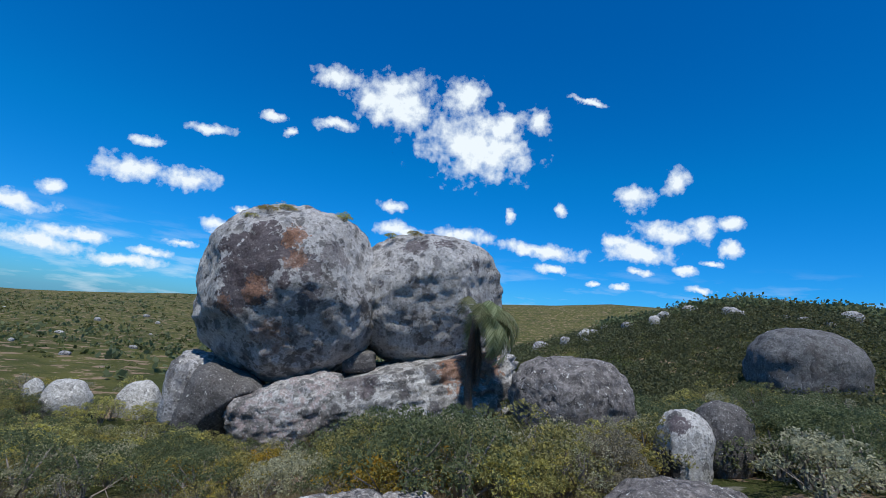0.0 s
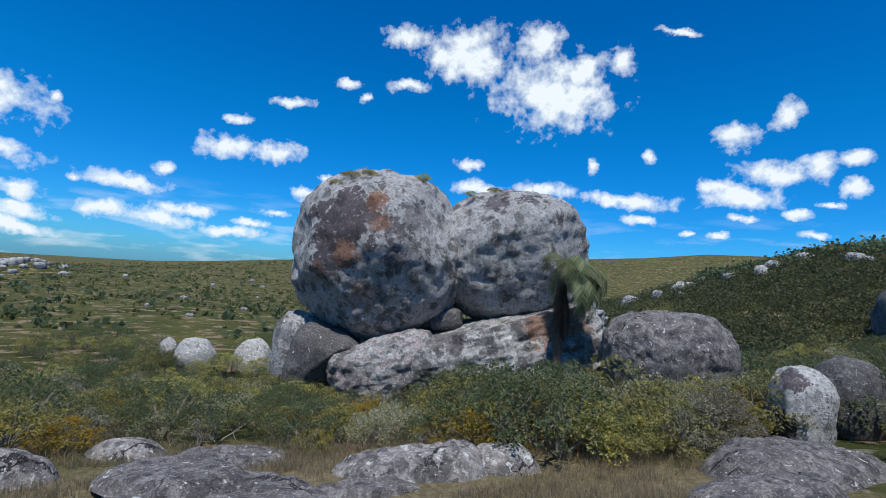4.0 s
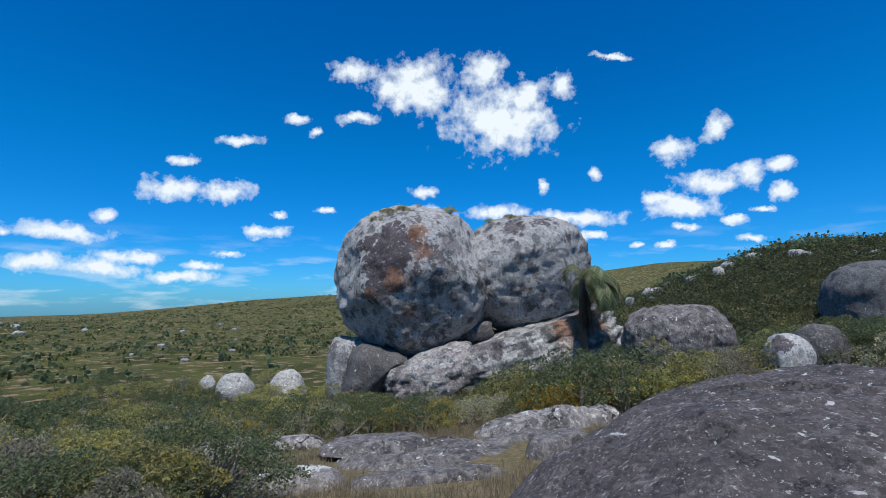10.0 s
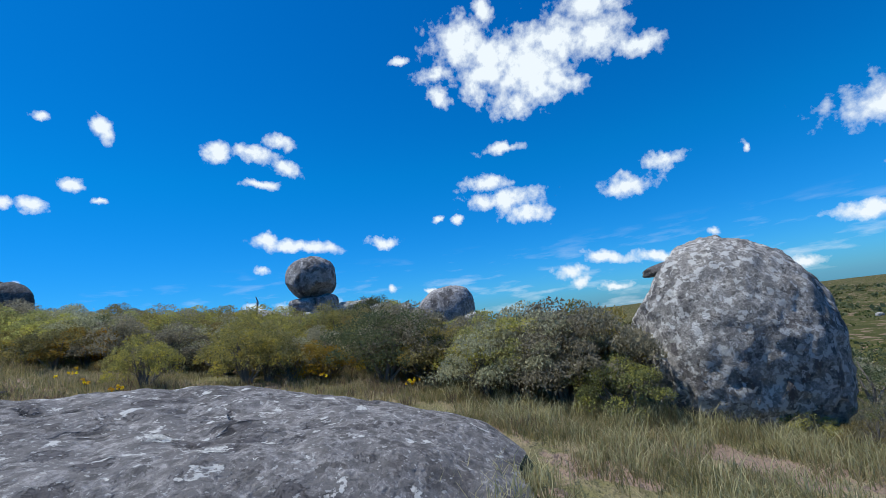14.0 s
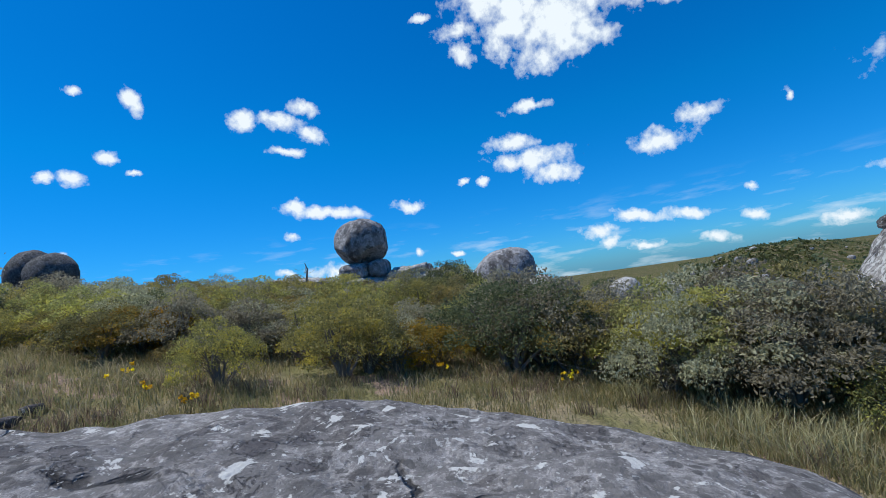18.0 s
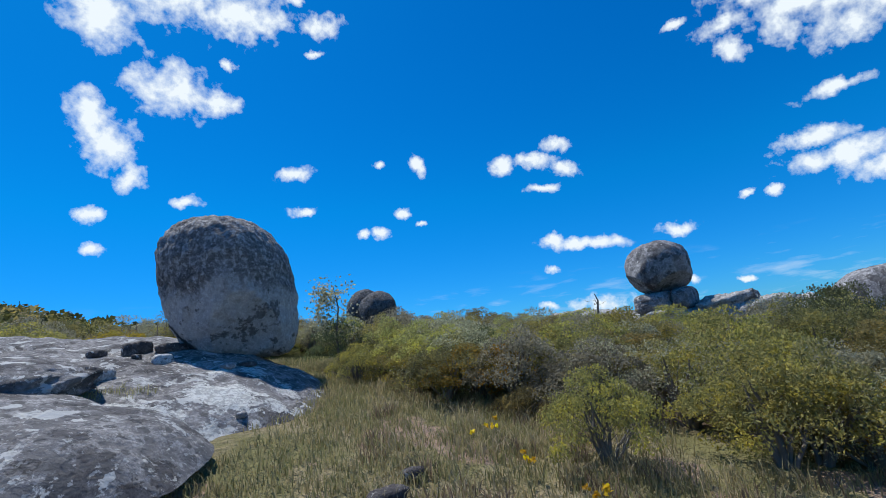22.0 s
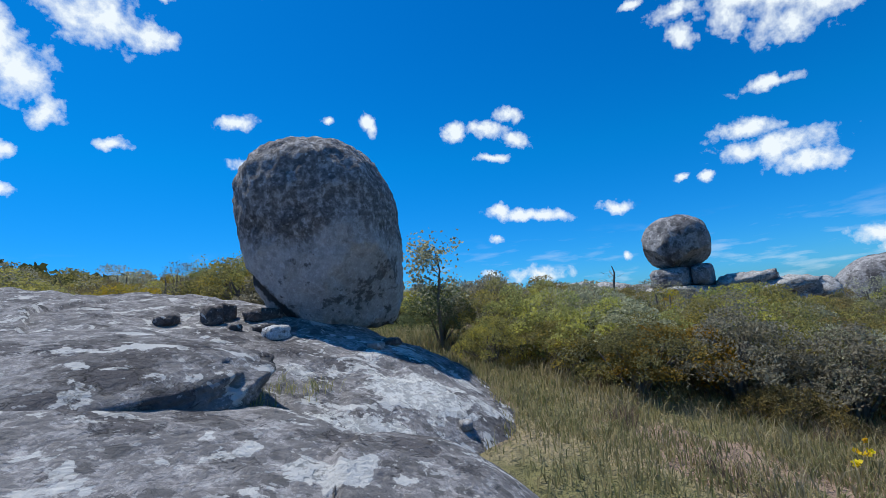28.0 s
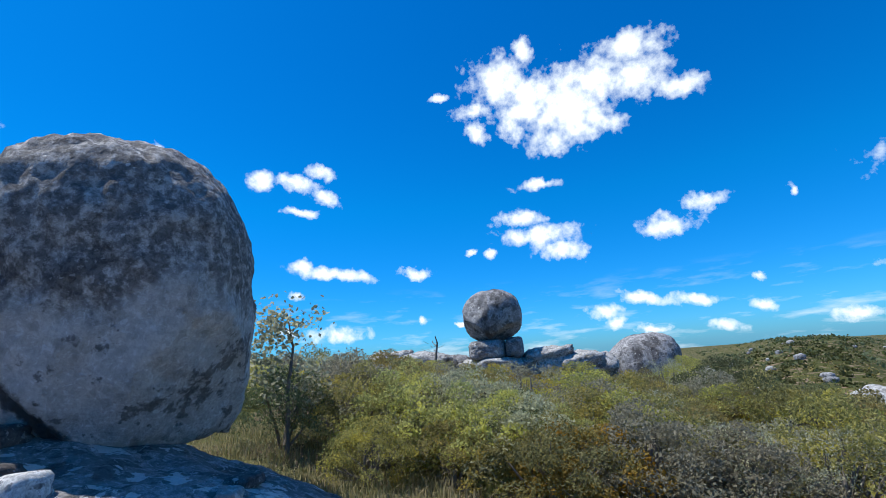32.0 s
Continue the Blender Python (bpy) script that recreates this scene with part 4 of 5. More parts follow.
slab("broad low granite sheet in dry grass", (0.7, 6.5), (2.0, 0.7), 0, ROCK_PAVE, 82, turn=3, drop=0.4, power=6.0, rough=0.05, hug=0.32, steps=110)
slab("long flat granite pavement cracked by weather", (-5.9, 9.7), (2.5, 1.7), 0, ROCK_PAVE, 65, turn=-14, drop=0.4, power=7.0, rough=0.07, steps=150, hug=0.22)
slab("upper sheet of the cracked pavement", (-6.9, 10.6), (1.5, 1.0), 0, ROCK_PAVE, 83, turn=-30, drop=0.3, power=9.0, rough=0.05, steps=110, hug=0.40)
slab("narrow granite sheet at the head of the pavement", (-6.9, 13.0), (1.4, 1.5), 0, ROCK_PAVE, 84, turn=24, drop=0.4, power=6.0, rough=0.07, hug=0.2, steps=110)
slab("raised granite ledge with white lichen at the bush edge", (-2.4, 11.9), (2.0, 1.0), 0, ROCK_PALER, 69, turn=5, drop=0.7, power=6.0, rough=0.09, hug=0.48, steps=120)
slab("broken end of the raised ledge", (-0.5, 12.3), (1.0, 0.8), 0, ROCK_PALER, 85, turn=-18, drop=0.7, power=5.0, rough=0.09, hug=0.5, steps=100)
slab("low sheet of granite under the raised ledge", (-3.2, 10.4), (1.3, 0.6), 0, ROCK_PAVE, 86, turn=12, drop=0.4, power=6.0, rough=0.06, hug=0.2, steps=100)
slab("squared granite block in the grass", (-2.8, 8.1), (0.75, 0.55), 0, ROCK_PAVE, 87, turn=-8, drop=0.5, power=9.0, rough=0.04, hug=0.45, steps=90)
slab("dark sloping granite slab at the scrub's edge", (6.0, 12.3), (2.3, 1.5), 0, ROCK_PAVE, 63, turn=20, drop=0.8, power=4.0, rough=0.09, steps=120, hug=0.55)
slab("dark granite sheet stacked before the scrub", (4.1, 10.2), (1.7, 0.9), 0, ROCK_PAVE, 88, turn=14, drop=0.5, power=6.0, rough=0.07, hug=0.4, steps=110)
slab("granite sheet with a split edge", (2.7, 8.4), (1.5, 0.8), 0, ROCK_PAVE, 70, turn=12, drop=0.5, power=6.0, rough=0.07, hug=0.36, steps=110)
slab("lichened granite back under the bushes", (-10.4, 10.4), (1.35, 0.85), 0, ROCK_PALER, 72, turn=-12, drop=0.6, rough=0.08, hug=0.55, steps=110)
slab("small granite back in the scrub", (-9.6, 13.0), (1.2, 0.7), 0, ROCK_PALER, 73, turn=-12, drop=0.5, hug=0.3)
slab("wide pale flat slab below the rounded boulder", (-18.6, 7.0), (2.7, 1.7), 0, ROCK_BARE, 71, turn=-42, drop=1.2, power=7.0, rough=0.04, hug=0.85, steps=120)
slab("pale bare slab in the grass below the rounded boulder", (-13.5, 2.1), (1.4, 0.55), 0, ROCK_BARE, 76, turn=-48, drop=0.35, power=5.0, rough=0.03, hug=0.2)
slab("small pale slab beside the rounded boulder", (-14.9, 4.0), (0.6, 0.35), 0, ROCK_BARE, 74, turn=-40, drop=0.3, rough=0.03, hug=0.2)
slab("pale slab on the far slope", (-24.5, 12.5), (2.6, 1.1), 0, ROCK_BARE, 75, turn=-38, drop=0.6, hug=0.45)


# ---- shrubs ----
def tube(pts, r0, r1, sides=5):
    """Verts and faces of a tapered stem along pts."""
    v, f = [], []
    for k, p in enumerate(pts):
        r = r0 + (r1 - r0) * k / (len(pts) - 1)
        for s in range(sides):
            a = 2 * math.pi * s / sides
            v.append((p[0] + r * math.cos(a), p[1] + r * math.sin(a), p[2]))
    for k in range(len(pts) - 1):
        for s in range(sides):
            f.append((k * sides + s, k * sides + (s + 1) % sides, (k + 1) * sides + (s + 1) % sides, (k + 1) * sides + s))
    return v, f


def leaves_mesh(name, spots, size, material, rng, upward=0.5, slim=0.42):
    """One leaf, a bent diamond of two faces, at each spot."""
    n = len(spots)
    d = rng.normal(size=(n, 3))
    d[:, 2] = np.abs(d[:, 2]) * upward + 0.1
    d /= np.linalg.norm(d, axis=1)[:, None]
    s = np.cross(d, rng.normal(size=(n, 3)))
    s /= np.linalg.norm(s, axis=1)[:, None] + 1e-9
    ln = size * rng.uniform(0.6, 1.4, n)[:, None]
    a, b = spots - d * ln * 0.5, spots + d * ln * 0.5
    up = np.cross(d, s) * ln * 0.12
    v = np.stack([a, spots + s * ln * slim + up, b, spots - s * ln * slim + up], 1).reshape(-1, 3)
    f = (np.arange(n)[:, None] * 4 + np.array([[0, 1, 2, 3]])).astype(int)
    return mesh_of(name, v, f, material, shade=False)


def shrub(label, material, seed, high=1.5, wide=1.1, stems=9, clumps=70, per=24, leaf=0.06, group="heath shrubs", sparse=0.0):
    """A shrub: stems from one root, and leaves in clumps at the ends of twigs."""
    rng = np.random.RandomState(seed)
    root = thing("shrub", label, "shrub", group)
    v, f, ends = [], [], []
    for k in range(stems):
        a, out = rng.uniform(0, 6.28), rng.uniform(0.15, 1.0)
        tip = np.array((math.cos(a) * out * wide * 0.8, math.sin(a) * out * wide * 0.8, high * (1 - 0.42 * out ** 2) * rng.uniform(0.58, 0.8)))
        mid = tip * np.array((0.42, 0.42, 0.5)) + rng.normal(0, 0.07 * wide, 3)
        tv, tf = tube([(0, 0, -0.15), mid * 0.5, mid, tip * 0.75 + mid * 0.2, tip], 0.028 * high, 0.006 * high)
        f += [tuple(i + len(v) for i in q) for q in tf]
        v += tv
        for _ in range(3):
            end = mid + (tip - mid) * rng.uniform(0.1, 0.8) + rng.normal(0, 0.28 * wide, 3) * np.array((1, 1, 0.6))
            tv, tf = tube([tuple(mid), tuple((mid + end) / 2 + rng.normal(0, 0.03, 3)), tuple(end)], 0.010 * high, 0.003 * high, 3)
            f += [tuple(i + len(v) for i in q) for q in tf]
            v += tv
            ends.append(end)
        ends.append(tip)
    part("branchwork", mesh_of("branchwork", v, f, BARK), root)
    lobes = max(9, clumps // 4)
    spots, outs = [], []
    for k in range(lobes):
        a, out = 2.4 * k + rng.uniform(-0.5, 0.5), math.sqrt((k + 0.5) / lobes)
        size = wide * rng.uniform(0.17, 0.30)
        mid = np.array((math.cos(a) * out * wide * 0.85, math.sin(a) * out * wide * 0.85, high * (0.93 - 0.52 * out ** 2.2) * rng.uniform(0.82, 1.1) - size * 0.5))
        d = rng.normal(size=(per, 3))
        d[:, 2] = np.abs(d[:, 2]) * 1.3 - 0.35
        d /= np.linalg.norm(d, axis=1)[:, None]
        c = mid + d * size * rng.uniform(0.62, 1.08, per)[:, None] * np.array((1, 1, 0.85))
        c[:, 2] = np.maximum(c[:, 2], 0.03 * high)
        spots.append(c)
    for e in ends[::2]:
        spots.append(e + rng.normal(0, 0.075 * wide, (per // 3, 3)))
    sp = np.vstack(spots)
    sp = sp[rng.uniform(size=len(sp)) > sparse]
    part("foliage", leaves_mesh("foliage", sp, leaf, material, rng, 1.2, 0.27), root)
    return root


KINDS = [
    ("olive-green heath shrub with small leaves", LEAF_OLIVE, 101, 1.35, 0.95, 9, 95, 0.0),
    ("dense bright green heath shrub", LEAF_GREEN, 102, 1.6, 1.1, 9, 110, 0.0),
    ("straggling grey-leaved heath shrub", LEAF_GREY, 103, 1.4, 0.95, 11, 110, 0.0),
    ("golden flowering shrub of the heath", LEAF_FLOWER, 104, 1.05, 0.9, 8, 100, 0.0),
    ("dark green rounded heath shrub", LEAF_DARK, 105, 1.7, 1.25, 9, 120, 0.0),
    ("half bare twiggy grey shrub", LEAF_GREY, 106, 1.5, 0.95, 18, 46, 0.4),
    ("low spreading olive-green shrub", LEAF_OLIVE, 107, 0.85, 1.05, 9, 90, 0.0),
    ("yellow-green leafy heath shrub", LEAF_GOLD, 108, 1.5, 1.05, 9, 95, 0.05),
]
CLOSE = [shrub(a, b, c, d, e, f, g, 230, 0.046 if g > 50 else 0.038, sparse=h) for a, b, c, d, e, f, g, h in KINDS]
AWAY = [shrub(a, b, c + 50, d, e, 5, int(g * 0.7), 85, 0.070, sparse=h) for a, b, c, d, e, f, g, h in KINDS]
FARTHER = [[] for _ in KINDS]
WAY = np.array([(r[1], r[2]) for r in PATH])


def clear_of(x, y, gap):
    if any((x - a) ** 2 + (y - b) ** 2 < (c + 0.25) ** 2 for a, b, c in ROCKS):
        return False
    return ((WAY[:, 0] - x) ** 2 + (WAY[:, 1] - y) ** 2).min() > gap ** 2


def plant(mould, x, y, scale, rng, wide=1.0, z=None):
    m = Matrix.Translation((x, y, float(ground_z(x, y)) - 0.06 if z is None else z)) @ Matrix.Rotation(rng.uniform(0, 6.28), 4, "Z") @ Matrix.Diagonal((scale * wide * rng.uniform(0.9, 1.25), scale * wide * rng.uniform(0.9, 1.25), scale, 1))
    ob = copy_thing(mould, m)
    ob.matrix_basis = m
    return ob


def scatter(count, spot, gap, size, apart, seed, mixture, near=15.0):
    """Shrubs of mixed kinds at spots drawn by spot(rng), apart from one another, from the rocks and from the way."""
    rng = np.random.RandomState(seed)
    done, tries = [], 0
    while len(done) < count and tries < count * 40:
        tries += 1
        x, y = spot(rng)
        if not clear_of(x, y, gap):
            continue
        if done and min((x - a) ** 2 + (y - b) ** 2 for a, b in done) < apart ** 2:
            continue
        done.append((x, y))
        k = rng.choice(8, p=mixture)
        d = math.sqrt(((WAY[:, 0] - x) ** 2 + (WAY[:, 1] - y) ** 2).min())
        if d < near:
            plant(CLOSE[k], x, y, rng.uniform(*size), rng, 1.15)
        else:
            FARTHER[k].append((x, y, rng.uniform(*size), rng.uniform(0, 6.28)))


def fan(r0, r1, a0, a1, cx, cy, bias=0.7):
    def spot(rng):
        r, az = r0 + (r1 - r0) * rng.uniform() ** bias, radians(rng.uniform(a0, a1))
        return cx - r * math.sin(az), cy + r * math.cos(az)
    return spot


def box(x0, x1, y0, y1):
    return lambda rng: (rng.uniform(x0, x1), rng.uniform(y0, y1))


TURN = [0.10, 0.14, 0.26, 0.14, 0.04, 0.22, 0.0, 0.10]
HEATH = [0.28, 0.07, 0.19, 0.12, 0.03, 0.10, 0.07, 0.14]
SCRUB = [0.20, 0.15, 0.12, 0.04, 0.28, 0.12, 0.03, 0.06]
scatter(100, fan(7.0, 15.0, 84, 128, -8.8, -6.6, 0.9), 6.0, (0.5, 0.88), 0.8, 21, HEATH)
scatter(120, fan(14.0, 20.0, 80, 150, -8.8, -6.6, 0.9), 7.0, (0.42, 0.70), 0.85, 22, HEATH, 13.0)
scatter(210, fan(19.5, 34.0, 80, 150, -8.8, -6.6, 0.9), 7.0, (0.24, 0.44), 0.7, 32, HEATH, 13.0)
scatter(70, fan(8.5, 24.0, 140, 178, -10.5, -12.0, 0.8), 6.0, (0.7, 1.05), 0.9, 23, HEATH, 13.0)
scatter(85, box(-14, -2.0, 13.5, 24.5), 9.0, (0.5, 0.95), 0.8, 24, SCRUB, 12.0)
scatter(95, box(-2.0, 13, 13.0, 24.5), 9.0, (0.85, 1.5), 0.8, 34, SCRUB, 12.0)
scatter(80, box(-24, -8, 14, 34), 9.0, (0.7, 1.3), 1.0, 28, SCRUB, 12.0)
scatter(90, box(-32, -11, 4, 26), 8.0, (0.7, 1.15), 1.1, 25, SCRUB, 13.0)
scatter(60, box(-42, -17, 17, 42), 14.0, (0.7, 1.2), 1.3, 26, SCRUB)
scatter(60, box(8, 28, 9, 36), 9.0, (0.8, 1.4), 1.2, 27, SCRUB)
ROCKS += [(-12.4, 2.9, 1.3), (-11.3, 1.9, 1.1), (-14.0, 4.8, 1.6), (-15.8, 6.2, 1.6), (-13.2, 4.2, 1.2)]
scatter(30, box(-13.0, -8.6, 2.4, 7.4), 4.2, (0.65, 1.05), 0.7, 29, TURN)
scatter(30, box(-25, -11, 8.0, 15.0), 7.0, (0.6, 1.0), 1.0, 30, TURN, 12.0)
# shrubs that stand close by the way, and on top of the great boulders
HAND = np.random.RandomState(4)
for k, x, y, z, sc in ((5, -6.9, 25.7, 6.85, 0.38), (6, -7.5, 25.4, 6.6, 0.55), (6, -6.6, 25.6, 6.9, 0.42), (0, -3.8, 26.0, 6.75, 0.42), (6, -8.1, 25.3, 6.15, 0.5), (6, -1.2, 27.0, 6.4, 0.35), (6, 0.1, 26.7, 6.65, 0.32)):
    plant(CLOSE[k], x, y, sc, HAND, 1.2, z)
for k, x, y, sc in ((2, -15.2, -3.3, 1.1), (2, -15.0, -4.4, 0.9), (0, -15.5, -4.2, 1.1), (2, -16.0, -3.6, 1.2), (0, -15.9, -5.3, 0.95),
                    (2, -16.6, -4.6, 1.05), (3, -15.8, -7.6, 0.75), (0, -15.2, -8.3, 0.8), (7, -16.4, -9.0, 0.95), (6, -14.4, -0.2, 0.45), (5, -13.7, 0.3, 0.4),
                    (2, -16.2, -13.2, 0.85), (0, -15.7, -13.9, 0.8), (6, -15.4, -12.6, 0.6), (3, -17.8, -13.0, 0.75), (3, -11.9, 3.6, 0.5), (2, -10.6, 3.6, 0.7),
                    (7, -13.9, -9.6, 0.58), (7, -14.9, -8.5, 0.74), (0, -15.5, -13.0, 0.8), (3, -16.2, -12.5, 0.62), (2, -16.4, -5.8, 1.15), (2, -16.9, -6.2, 1.15), (1, -17.2, -7.0, 0.8), (5, -15.4, -7.9, 0.62), (6, -16.0, -8.6, 0.8),
                    (3, -18.2, -12.7, 0.68), (7, -17.9, -11.5, 0.85), (7, -18.3, -10.8, 0.9), (5, -16.3, -12.5, 0.6), (2, -16.0, -13.6, 0.75), (3, -17.2, -12.3, 0.72), (3, -19.6, -8.8, 0.8), (3, -20.6, -12.2, 0.85), (3, -23.4, -13.4, 0.9), (3, -22.0, -10.8, 0.85), (3, -21.6, -16.0, 0.85), (7, -19.6, -9.0, 0.85), (6, -17.2, -10.2, 0.8), (6, -15.0, -11.0, 0.5), (5, -15.8, -10.4, 0.7), (0, -15.8, -14.5, 0.8), (2, -16.4, -14.9, 0.85), (0, -17.0, -14.2, 0.8), (4, -15.5, -15.3, 0.6), (2, -17.3, -15.2, 0.8), (0, -17.9, -14.4, 0.8), (2, -15.2, -3.9, 0.85),
                    (0, 2.6, 13.2, 1.0), (5, 4.2, 13.6, 1.1), (2, 5.2, 14.2, 1.25), (0, 5.4, 16.9, 1.2), (5, 6.9, 16.9, 1.3), (4, 12.4, 16.4, 1.4), (4, 13.4, 15.8, 1.5), (0, 11.8, 17.2, 1.4), (4, 14.4, 17.6, 1.6), (2, 6.6, 16.6, 1.2), (0, 5.8, 15.4, 1.15)):
    plant(CLOSE[k], x, y, sc, HAND)
scatter(14, box(-16.9, -14.7, -14.3, -12.2), 3.0, (0.42, 0.66), 0.5, 35, HEATH)
scatter(26, box(-19.0, -15.3, -13.6, -10.4), 3.0, (0.5, 0.8), 0.55, 33, HEATH)
for k, x, y, sc in ((2, -15.0, -2.5, 1.2), (2, -14.9, -3.2, 1.05), (0, -15.6, -2.5, 1.3), (2, -15.6, -3.2, 1.25), (1, -14.2, -2.5, 0.6), (6, -13.9, 0.4, 0.5), (5, -14.2, 0.9, 0.55)):
    plant(CLOSE[k], x, y, sc, HAND)
for k, m in enumerate(CLOSE):      # the first of each kind stands in the scrub too
    m.location = (-18.5 - 0.9 * k, -7.5 - 0.8 * (k % 3), float(ground_z(-18.5 - 0.9 * k, -7.5 - 0.8 * (k % 3))))


def thicket(label, mould, spots):
    """All the farther shrubs of a kind, joined."""
    for child in list(mould.children):
        me = child.data
        co = np.empty(len(me.vertices) * 3)
        me.vertices.foreach_get("co", co)
        co = co.reshape(-1, 3)
        fc = np.array([list(q.vertices) if len(q.vertices) == 4 else list(q.vertices) + [q.vertices[-1]] for q in me.polygons])
        vs, fs = [], []
        for i, (x, y, sc, turn) in enumerate(spots):
            c, t = math.cos(turn), math.sin(turn)
            vs.append(np.stack([x + sc * 1.2 * (co[:, 0] * c - co[:, 1] * t), y + sc * 1.2 * (co[:, 0] * t + co[:, 1] * c), float(ground_z(x, y)) - 0.06 + sc * co[:, 2]], 1))
            fs.append(fc + i * len(co))
        name = "scrub" if child.name.startswith("foliage") else "scrub_branches"
        tagged(new(name, mesh_of(name, np.vstack(vs), np.vstack(fs), me.materials[0], shade=False)), label, "scrub", kind="stuff")
    for child in list(mould.children):
        bpy.data.objects.remove(child)
    bpy.data.objects.remove(mould)


for k, (m, spots) in enumerate(zip(AWAY, FARTHER)):
    thicket("distant scrub of " + KINDS[k][0] + " plants", m, spots)


def far_scrub(label, count, spot, size, material, seed, quads=12, leaf=0.36):
    """Low clumps of scrub on the far slopes, a handful of leafy faces each."""
    rng = np.random.RandomState(seed)
    xy = np.array([spot(rng) for _ in range(count * 3)])
    drift = bumps(xy[:, 0], xy[:, 1], 9.0, seed) + 0.6 * bumps(xy[:, 0], xy[:, 1], 3.5, seed + 1)
    xy = xy[drift > rng.uniform(-0.5, 0.25, len(xy))][:count]        # in drifts, with open ground between
    count = len(xy)
    z = ground_z(xy[:, 0], xy[:, 1])
    sc = rng.uniform(*size, count)
    mid = np.repeat(np.stack([xy[:, 0], xy[:, 1], z + 0.25 * sc], 1), quads, 0)
    w = np.repeat(sc, quads)[:, None]
    mid = mid + rng.normal(0, 1, (len(mid), 3)) * w * np.array((0.5, 0.5, 0.26))
    d = rng.normal(size=(len(mid), 3))
    d /= np.linalg.norm(d, axis=1)[:, None]
    e = np.cross(d, rng.normal(size=(len(mid), 3)))
    e /= np.linalg.norm(e, axis=1)[:, None]
    v = np.stack([mid - d * w * leaf, mid + e * w * leaf * 0.7, mid + d * w * leaf, mid - e * w * leaf * 0.7], 1).reshape(-1, 3)
    f = np.arange(len(mid))[:, None] * 4 + np.array([[0, 1, 2, 3]])
    tagged(new("far_scrub", mesh_of("far_scrub", v, f, material, shade=False)), label, "scrub", kind="stuff")


far_scrub("dark scrub and low trees of the wooded hill", 6500, fan(42, 130, -62, -14, 0, 0, 0.9), (0.6, 1.6), LEAF_DARK, 81, 60, 0.11)
far_scrub("olive scrub among the dark scrub of the wooded hill", 1200, fan(42, 120, -60, -14, 0, 0, 0.9), (0.4, 1.0), LEAF_HEATH, 88, 50, 0.12)
far_scrub("olive scrub on the far valley side", 2000, fan(60, 420, -14, 70, 0, 0, 0.75), (0.4, 1.1), LEAF_HEATH, 82)
far_scrub("yellow-green scrub on the far valley side", 700, fan(40, 300, 8, 72, 0, 0, 0.75), (0.3, 0.8), LEAF_HEATH, 83)
far_scrub("dark bushes on the far valley side", 1500, fan(50, 420, -14, 75, 0, 0, 0.75), (0.5, 1.7), LEAF_DARK, 84)
far_scrub("olive scrub behind the ridge", 2600, fan(30, 170, 62, 182, -8, -6, 0.8), (0.5, 1.3), LEAF_HEATH, 85)
far_scrub("golden scrub behind the ridge", 1000, fan(28, 120, 62, 182, -8, -6, 0.8), (0.4, 1.0), LEAF_OLIVE, 86)


far_scrub("small dark trees on the skyline of the wooded hill", 200, fan(80, 112, -58, -26, 0, 0, 0.9), (1.3, 2.2), LEAF_DARK, 87, 90, 0.16)


# ---- grass ----
def grass(label, spots, tall, blades, material, seed, spread=0.10, lean=0.5, width=0.005):
    """Tufts of bent blades, each blade a strip of two faces."""
    rng = np.random.RandomState(seed)
    n = len(spots) * blades
    base = np.repeat(np.array(spots), blades, 0)
    base[:, :2] += rng.normal(0, spread, (n, 2))
    h = tall * rng.uniform(0.45, 1.25, n)
    a = rng.uniform(0, 6.28, n)
    w = np.stack([np.cos(a), np.sin(a), 0 * a], 1) * width
    d = rng.normal(0, lean, (n, 2)) * h[:, None]
    up = lambda k, q: base + np.stack([d[:, 0] * q, d[:, 1] * q, h * k], 1)
    v = np.stack([base - w - np.array((0, 0, 0.05)), base + w - np.array((0, 0, 0.05)), up(0.6, 0.35) + w * 0.8, up(0.6, 0.35) - w * 0.8, up(0.95, 1.0)], 1).reshape(-1, 3)
    i = np.arange(n) * 5
    f = np.stack([i, i + 1, i + 2, i + 3], 1).tolist() + np.stack([i + 3, i + 2, i + 4], 1).tolist()
    tagged(new("grass", mesh_of("grass", v, f, material, shade=False)), label, "grass", kind="stuff")


def tufts(count, spot, seed, gap=0.0):
    rng = np.random.RandomState(seed)
    xy = np.array([spot(rng) for _ in range(count * 4)])
    keep = bumps(xy[:, 0], xy[:, 1], 0.9, 12) + 0.5 * bumps(xy[:, 0], xy[:, 1], 0.35, 13) > rng.uniform(-0.5, 0.15, len(xy))
    for a, b, c in ROCKS:
        keep &= (xy[:, 0] - a) ** 2 + (xy[:, 1] - b) ** 2 > (c * 0.93) ** 2
    xy = xy[keep][:count]
    return np.column_stack([xy, ground_z(xy[:, 0], xy[:, 1])])


grass("short green and straw-coloured grass of the clearing", tufts(7500, fan(1.5, 13, 50, 175, -9.0, -6.5, 0.7), 31), 0.10, 13, GRASS, 32)
grass("dry straw tussocks of the clearing", tufts(230, fan(4.6, 12, 55, 140, -8.6, -6.3, 0.8), 33), 0.20, 30, STRAW, 34, 0.09, 0.5, 0.0045)
grass("dead brown tufts among the grass of the clearing", tufts(130, fan(4.0, 10, 60, 140, -8.6, -6.3, 0.8), 39), 0.17, 30, DEAD_GRASS, 40, 0.06, 0.5)
grass("dry grass between the granite slabs", tufts(4200, box(-13, 9, 3.5, 16), 35), 0.22, 11, STRAW, 36)
